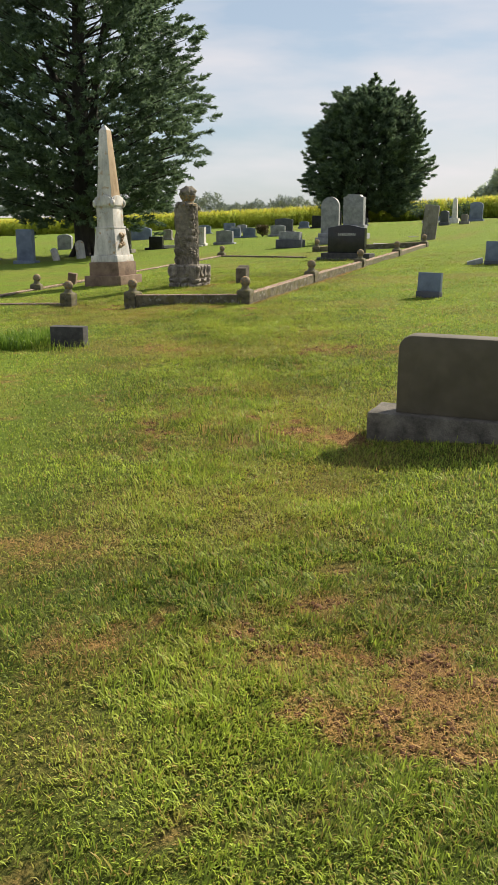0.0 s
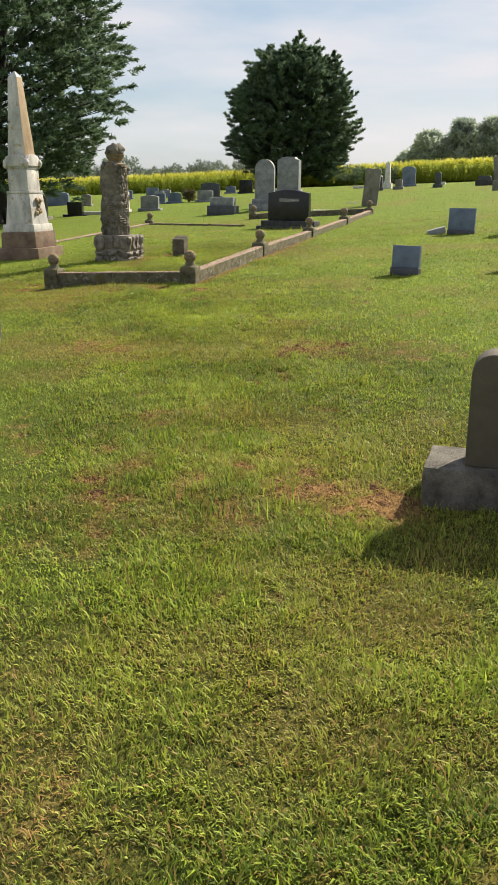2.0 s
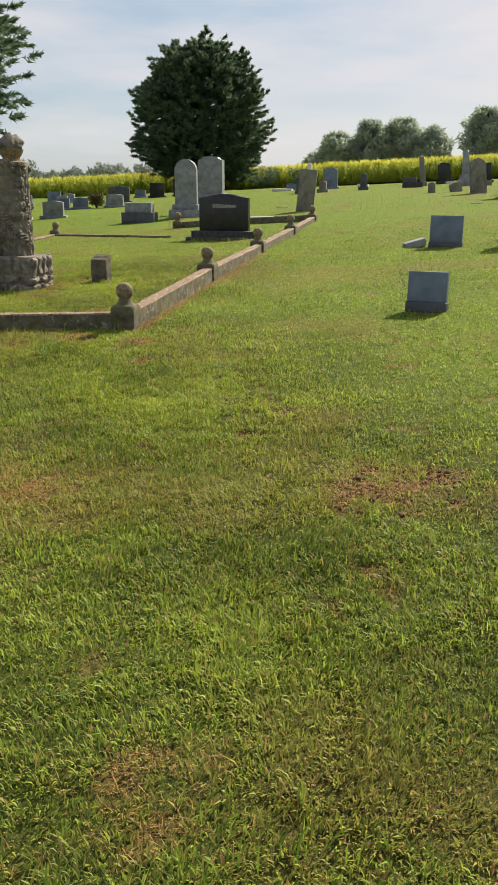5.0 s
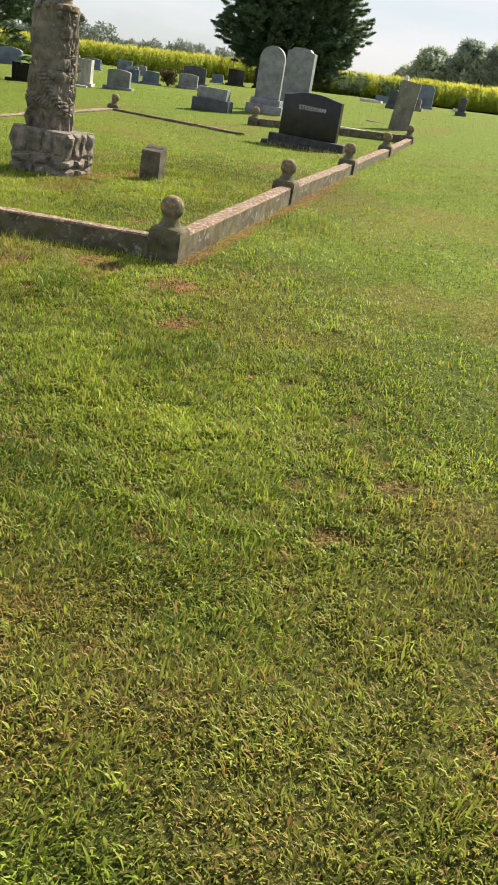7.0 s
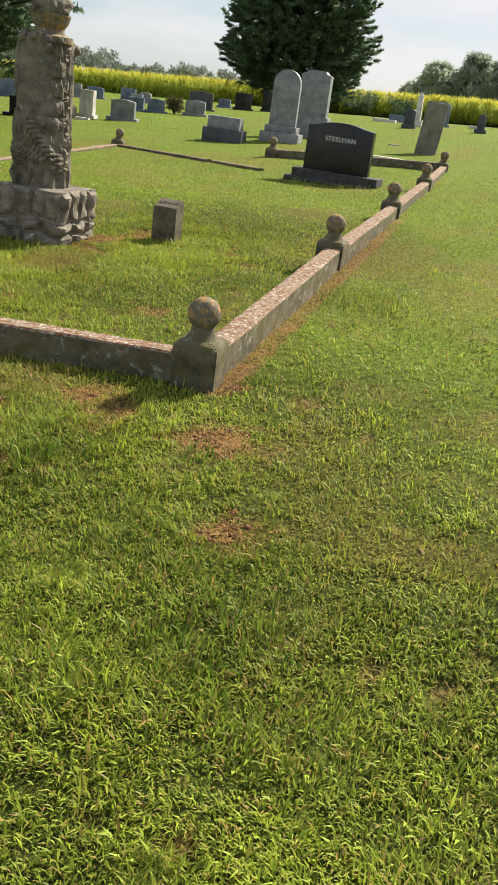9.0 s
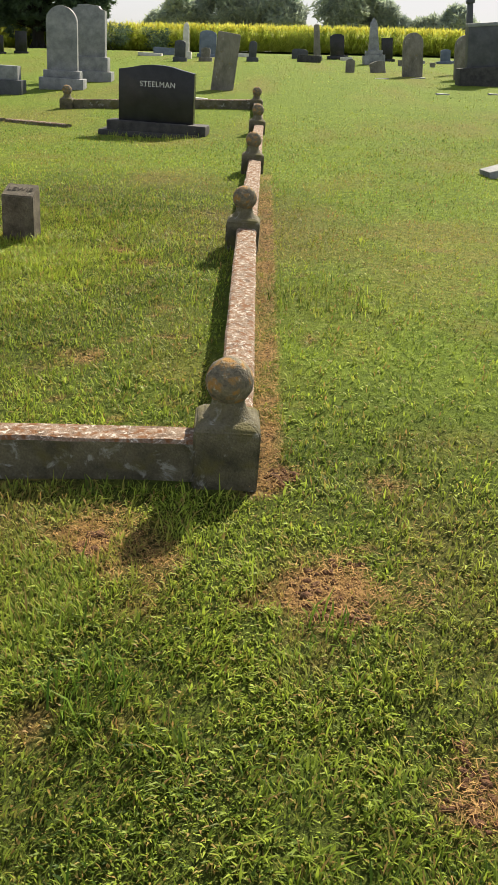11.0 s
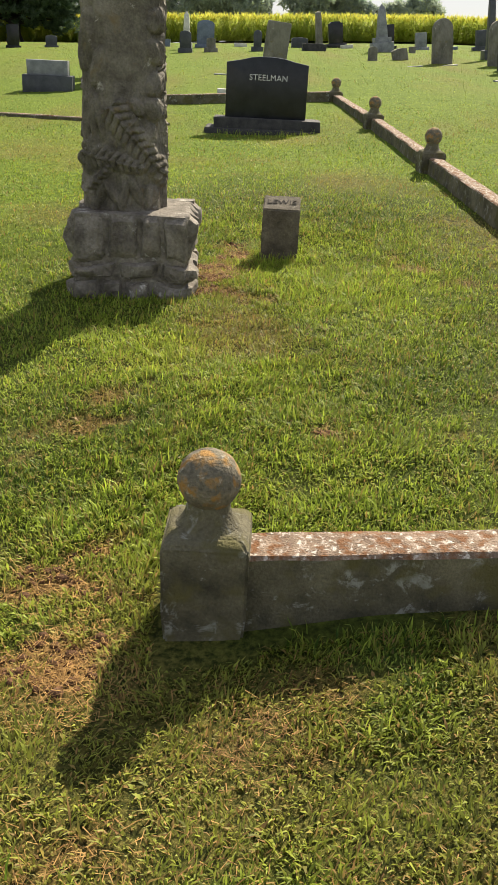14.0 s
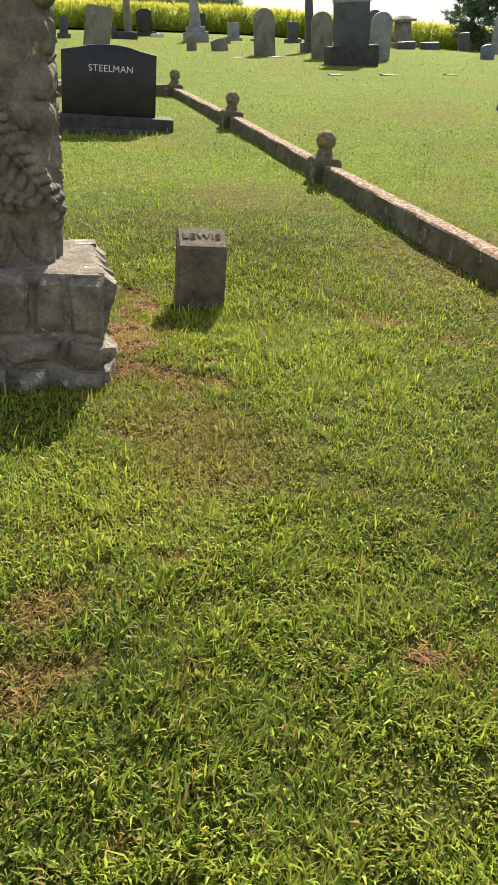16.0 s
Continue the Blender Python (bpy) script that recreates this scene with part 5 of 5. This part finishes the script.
def crop():
    rng = np.random.RandomState(8)
    n = 24000
    x = rng.uniform(-85, 62, n)
    depth = rng.rand(n) ** 2.4 * 26
    y = corn_edge(x) + depth
    z = land(x, y)
    h = rng.uniform(1.42, 1.78, n)
    V, TV = [], []
    for k in range(10):
        a = rng.rand(n) * 6.283
        z0 = z + h * (.08 + .085 * k)
        L, W = rng.uniform(.4, .75, n), rng.uniform(.02, .04, n)
        dx, dy, up = np.cos(a), np.sin(a), rng.uniform(.25, 1.0, n)
        P = lambda o, r, q: np.stack([x + dx * o - dy * q, y + dy * o + dx * q, z0 + r], 1)
        V.append(np.stack([P(0 * L, 0 * L, W), P(0 * L, 0 * L, -W), P(L * .8, L * up, 0 * W)], 1))
    V = np.concatenate(V, 0).reshape(-1, 3)
    place_mesh("corn_crop", V, np.arange(len(V)).reshape(-1, 3), CORN, None, "stuff", "ripening green and yellow corn crop along the cemetery", "corn crop")
    for k in range(3):
        a = rng.rand(n) * 6.283
        dx, dy = np.cos(a), np.sin(a)
        L = rng.uniform(.2, .36, n)
        P = lambda o, up, s: np.stack([x + dx * o - dy * s, y + dy * o + dx * s, z + h * .93 + up], 1)
        TV.append(np.stack([P(0 * L, 0 * L, .035 + 0 * L), P(0 * L, 0 * L, -.035 + 0 * L), P(L * .4, L, 0 * L)], 1))
    TV = np.concatenate(TV, 0).reshape(-1, 3)
    TF = np.arange(len(TV)).reshape(-1, 3)
    place_mesh("corn_tassels", TV, TF, TASSEL, None, "stuff", "golden tassels above the corn", "corn crop")
    # closed canopy further in
    xs, ds = np.arange(-420, 240, 1.5), np.concatenate([np.arange(1.2, 26, .8), np.arange(26, 330, 7)])
    X, D = np.meshgrid(xs, ds)
    Y = corn_edge(X) + D
    Z = land(X, Y) + 1.24 + rng.uniform(-.2, .2, X.shape)
    Vc = np.stack([X.ravel(), Y.ravel(), Z.ravel()], 1)
    nx, ny = len(xs), len(ds)
    i = (np.arange(ny - 1)[:, None] * nx + np.arange(nx - 1)[None, :]).ravel()
    place_mesh("crop_canopy", Vc, np.stack([i, i + 1, i + nx + 1, i + nx], 1), CORN_TOP, None, "stuff", "yellow-green crop field stretching into the distance", "crop field")


CORN_TOP = stone("crop_field", (0.30, 0.32, 0.06), (0.48, 0.46, 0.10), 0.95, 0.25, 3.0, 0.6)
crop()


def bush(label, x, y, r, n, size, mat, seed, name="shrub"):
    e = thing(name, (x, y, gz(x, y)), 0, label, "shrub")
    rng = random.Random(seed)
    cs = [(rng.uniform(-r, r) * .6, rng.uniform(-r, r) * .6, rng.uniform(.2, .8) * r * 1.5) for _ in range(14)]
    bm = bmesh.new()
    for c in cs[:8]:
        limb(bm, (0, 0, -.02), c, .015, .006, .05, seed, 5, 3)
    part("stems", bm, BARK, e)
    V, F = leaf_cloud(cs, [r * .42] * 14, n, size, seed)
    place_mesh("leaves", V, F, mat, None, "", "", "", e)


bush("small brown-leaved shrub among headstones", -11.6, 29.3, .45, 60, .08, SHRUB, 3)
bush("dark green shrub under the cedar", -10.2, 62.0, 1.3, 80, .12, CEDAR, 4)
bush("dark green shrub at the crop edge", -7.4, 62.6, 1.1, 80, .12, CEDAR, 5)


def tall_tuft(label, x, y, r, n, length, seed, mat=GRASS, width=.006, name="grass_tuft"):
    rng = np.random.RandomState(seed)
    a, q = rng.rand(n) * 6.283, r * np.sqrt(rng.rand(n))
    bx, by = x + np.cos(a) * q, y + np.sin(a) * q
    z0 = soil(bx, by) - .005
    b, t = rng.rand(n) * 6.283, .15 + rng.rand(n) * .8
    L, W = length * (.4 + .8 * rng.rand(n)), .42 * width * (.6 + .8 * rng.rand(n))
    dx, dy = np.cos(b), np.sin(b)
    P = lambda o, h, s: np.stack([bx + dx * o - dy * s, by + dy * o + dx * s, z0 + h], 1)
    mh, mo = L * .55 * np.cos(t * .5), L * .55 * np.sin(t * .5)
    th, to = mh + L * .45 * np.cos(t * 1.6), mo + L * .45 * np.sin(t * 1.6)
    V = np.stack([P(0 * L, 0 * L, -W), P(0 * L, 0 * L, W), P(mo, mh, W), P(mo, mh, -W), P(to, th, 0 * W)], 1).reshape(-1, 3)
    k = np.arange(n)[:, None] * 5
    F = np.concatenate([k + [0, 1, 2], k + [0, 2, 3], k + [3, 2, 4]], 1).reshape(-1, 3)
    place_mesh(name, V, F, mat, np.clip(rng.rand(n) - .75, 0, 1).repeat(5) * 2, "stuff", label, "grass")


tall_tuft("tall weeds beside a low dark marker", -1.35, -4.35, .5, 2200, .2, 1, WEED, .012)
tall_tuft("uncut grass round a dark marker", -.62, -4.62, .4, 350, .14, 2)
tall_tuft("uncut grass along the front curb", -1.2, -.2, .1, 10, .12, 3)
for k, (tx, ty, tr, tn, tl, tm) in enumerate(((.55, 2.3, .4, 260, .10, GRASS), (-1.78, 3.86, .16, 160, .09, GRASS), (-1.5, 10.72, .7, 420, .12, GRASS), (-2.78, 2.8, .45, 260, .09, GRASS), (-.12, .16, .1, 160, .13, STRAW),
                                              (-.1, 3.3, .12, 90, .1, GRASS), (.9, -2.2, .3, 120, .1, WEED), (-.3, -1.2, .12, 60, .11, WEED), (.35, -.95, .1, 50, .1, WEED), (-2.9, -1.0, .3, 140, .1, WEED), (5.0, -7.9, .75, 1500, .06, GRASS),
                                              (3.4, -8.0, .35, 200, .12, GRASS), (2.9, -7.0, .35, 200, .1, WEED), (-3.4, .3, .2, 120, .1, GRASS))):
    tall_tuft("longer uncut grass tuft", tx, ty, tr, tn, tl, 50 + k, tm)
for k in range(14):
    tall_tuft("longer uncut grass against the curb", -2.0 + k * .14, -.17, .06, 34, .06, 80 + k)


def straw_bits():
    """Dry fibres lying on worn ground and along the curb."""
    rng = np.random.RandomState(9)
    xs, ys = [], []
    for px, py, r, k in WORN:
        n = int(40000 * r * r * k * k)
        a, q = rng.rand(n) * 6.283, r * rng.rand(n) ** .65
        xs.append(px + np.cos(a) * q)
        ys.append(py + np.sin(a) * q)
    n = 9000
    xs.append(rng.uniform(.09, .22, n))
    ys.append(rng.uniform(-.1, 7, n))
    x, y = np.concatenate(xs), np.concatenate(ys)
    ok = (rng.rand(len(x)) < bare(x, y) * 1.5 + .03) | ((np.abs(x - .15) < .075) & (y > -.2) & (value_noise(x, y, .3, 31) > .45))
    x, y = x[ok], y[ok]
    n = len(x)
    a, L, W = rng.rand(n) * 6.283, rng.uniform(.015, .055, n), rng.uniform(.0007, .0017, n)
    z = soil(x, y) + rng.uniform(0, .02, n)
    dx, dy, up = np.cos(a), np.sin(a), rng.normal(0, .3, n)
    P = lambda s, w: np.stack([x + dx * L * s - dy * w, y + dy * L * s + dx * w, z + up * L * s], 1)
    V = np.stack([P(-.5, -W), P(-.5, W), P(.5, 0 * W)], 1).reshape(-1, 3)
    place_mesh("dry_clippings", V, np.arange(n * 3).reshape(-1, 3), STRAW, None, "stuff", "dry brown grass fibres on worn soil", "dry grass")


def clods():
    """Crumbled lumps of soil where the turf is torn up."""
    rng = random.Random(6)
    bm0 = bmesh.new()
    bmesh.ops.create_icosphere(bm0, subdivisions=1, radius=1)
    base = np.array([v.co[:] for v in bm0.verts])
    tri = np.array([[v.index for v in f.verts] for f in bm0.faces])
    bm0.free()
    V, F, k = [], [], 0
    for px, py, r, q in WORN:
        if q < .75:
            continue
        for _ in range(int(900 * r)):
            a, d = rng.uniform(0, 6.283), r * .85 * math.sqrt(rng.random())
            x, y = px + math.cos(a) * d, py + math.sin(a) * d
            if float(bare(x, y)) < .35:
                continue
            s = rng.uniform(.006, .015) * (1 if rng.random() < .9 else 1.6)
            jit = 1 + np.array([[rng.uniform(-.35, .35)] for _ in base])
            V.append(base * jit * s * [1, 1, .7] + [x, y, float(soil(x, y)) + s * .25])
            F.append(tri + k)
            k += len(base)
    place_mesh("soil_clods", np.concatenate(V), np.concatenate(F), CLOD, None, "stuff", "crumbled reddish-brown clods of torn-up soil", "soil")


CLOD = stone("soil_crumbs", (0.04, 0.02, 0.011), (0.20, 0.10, 0.05), 0.95, 30.0, 200.0, 0.6)
clods()
straw_bits()
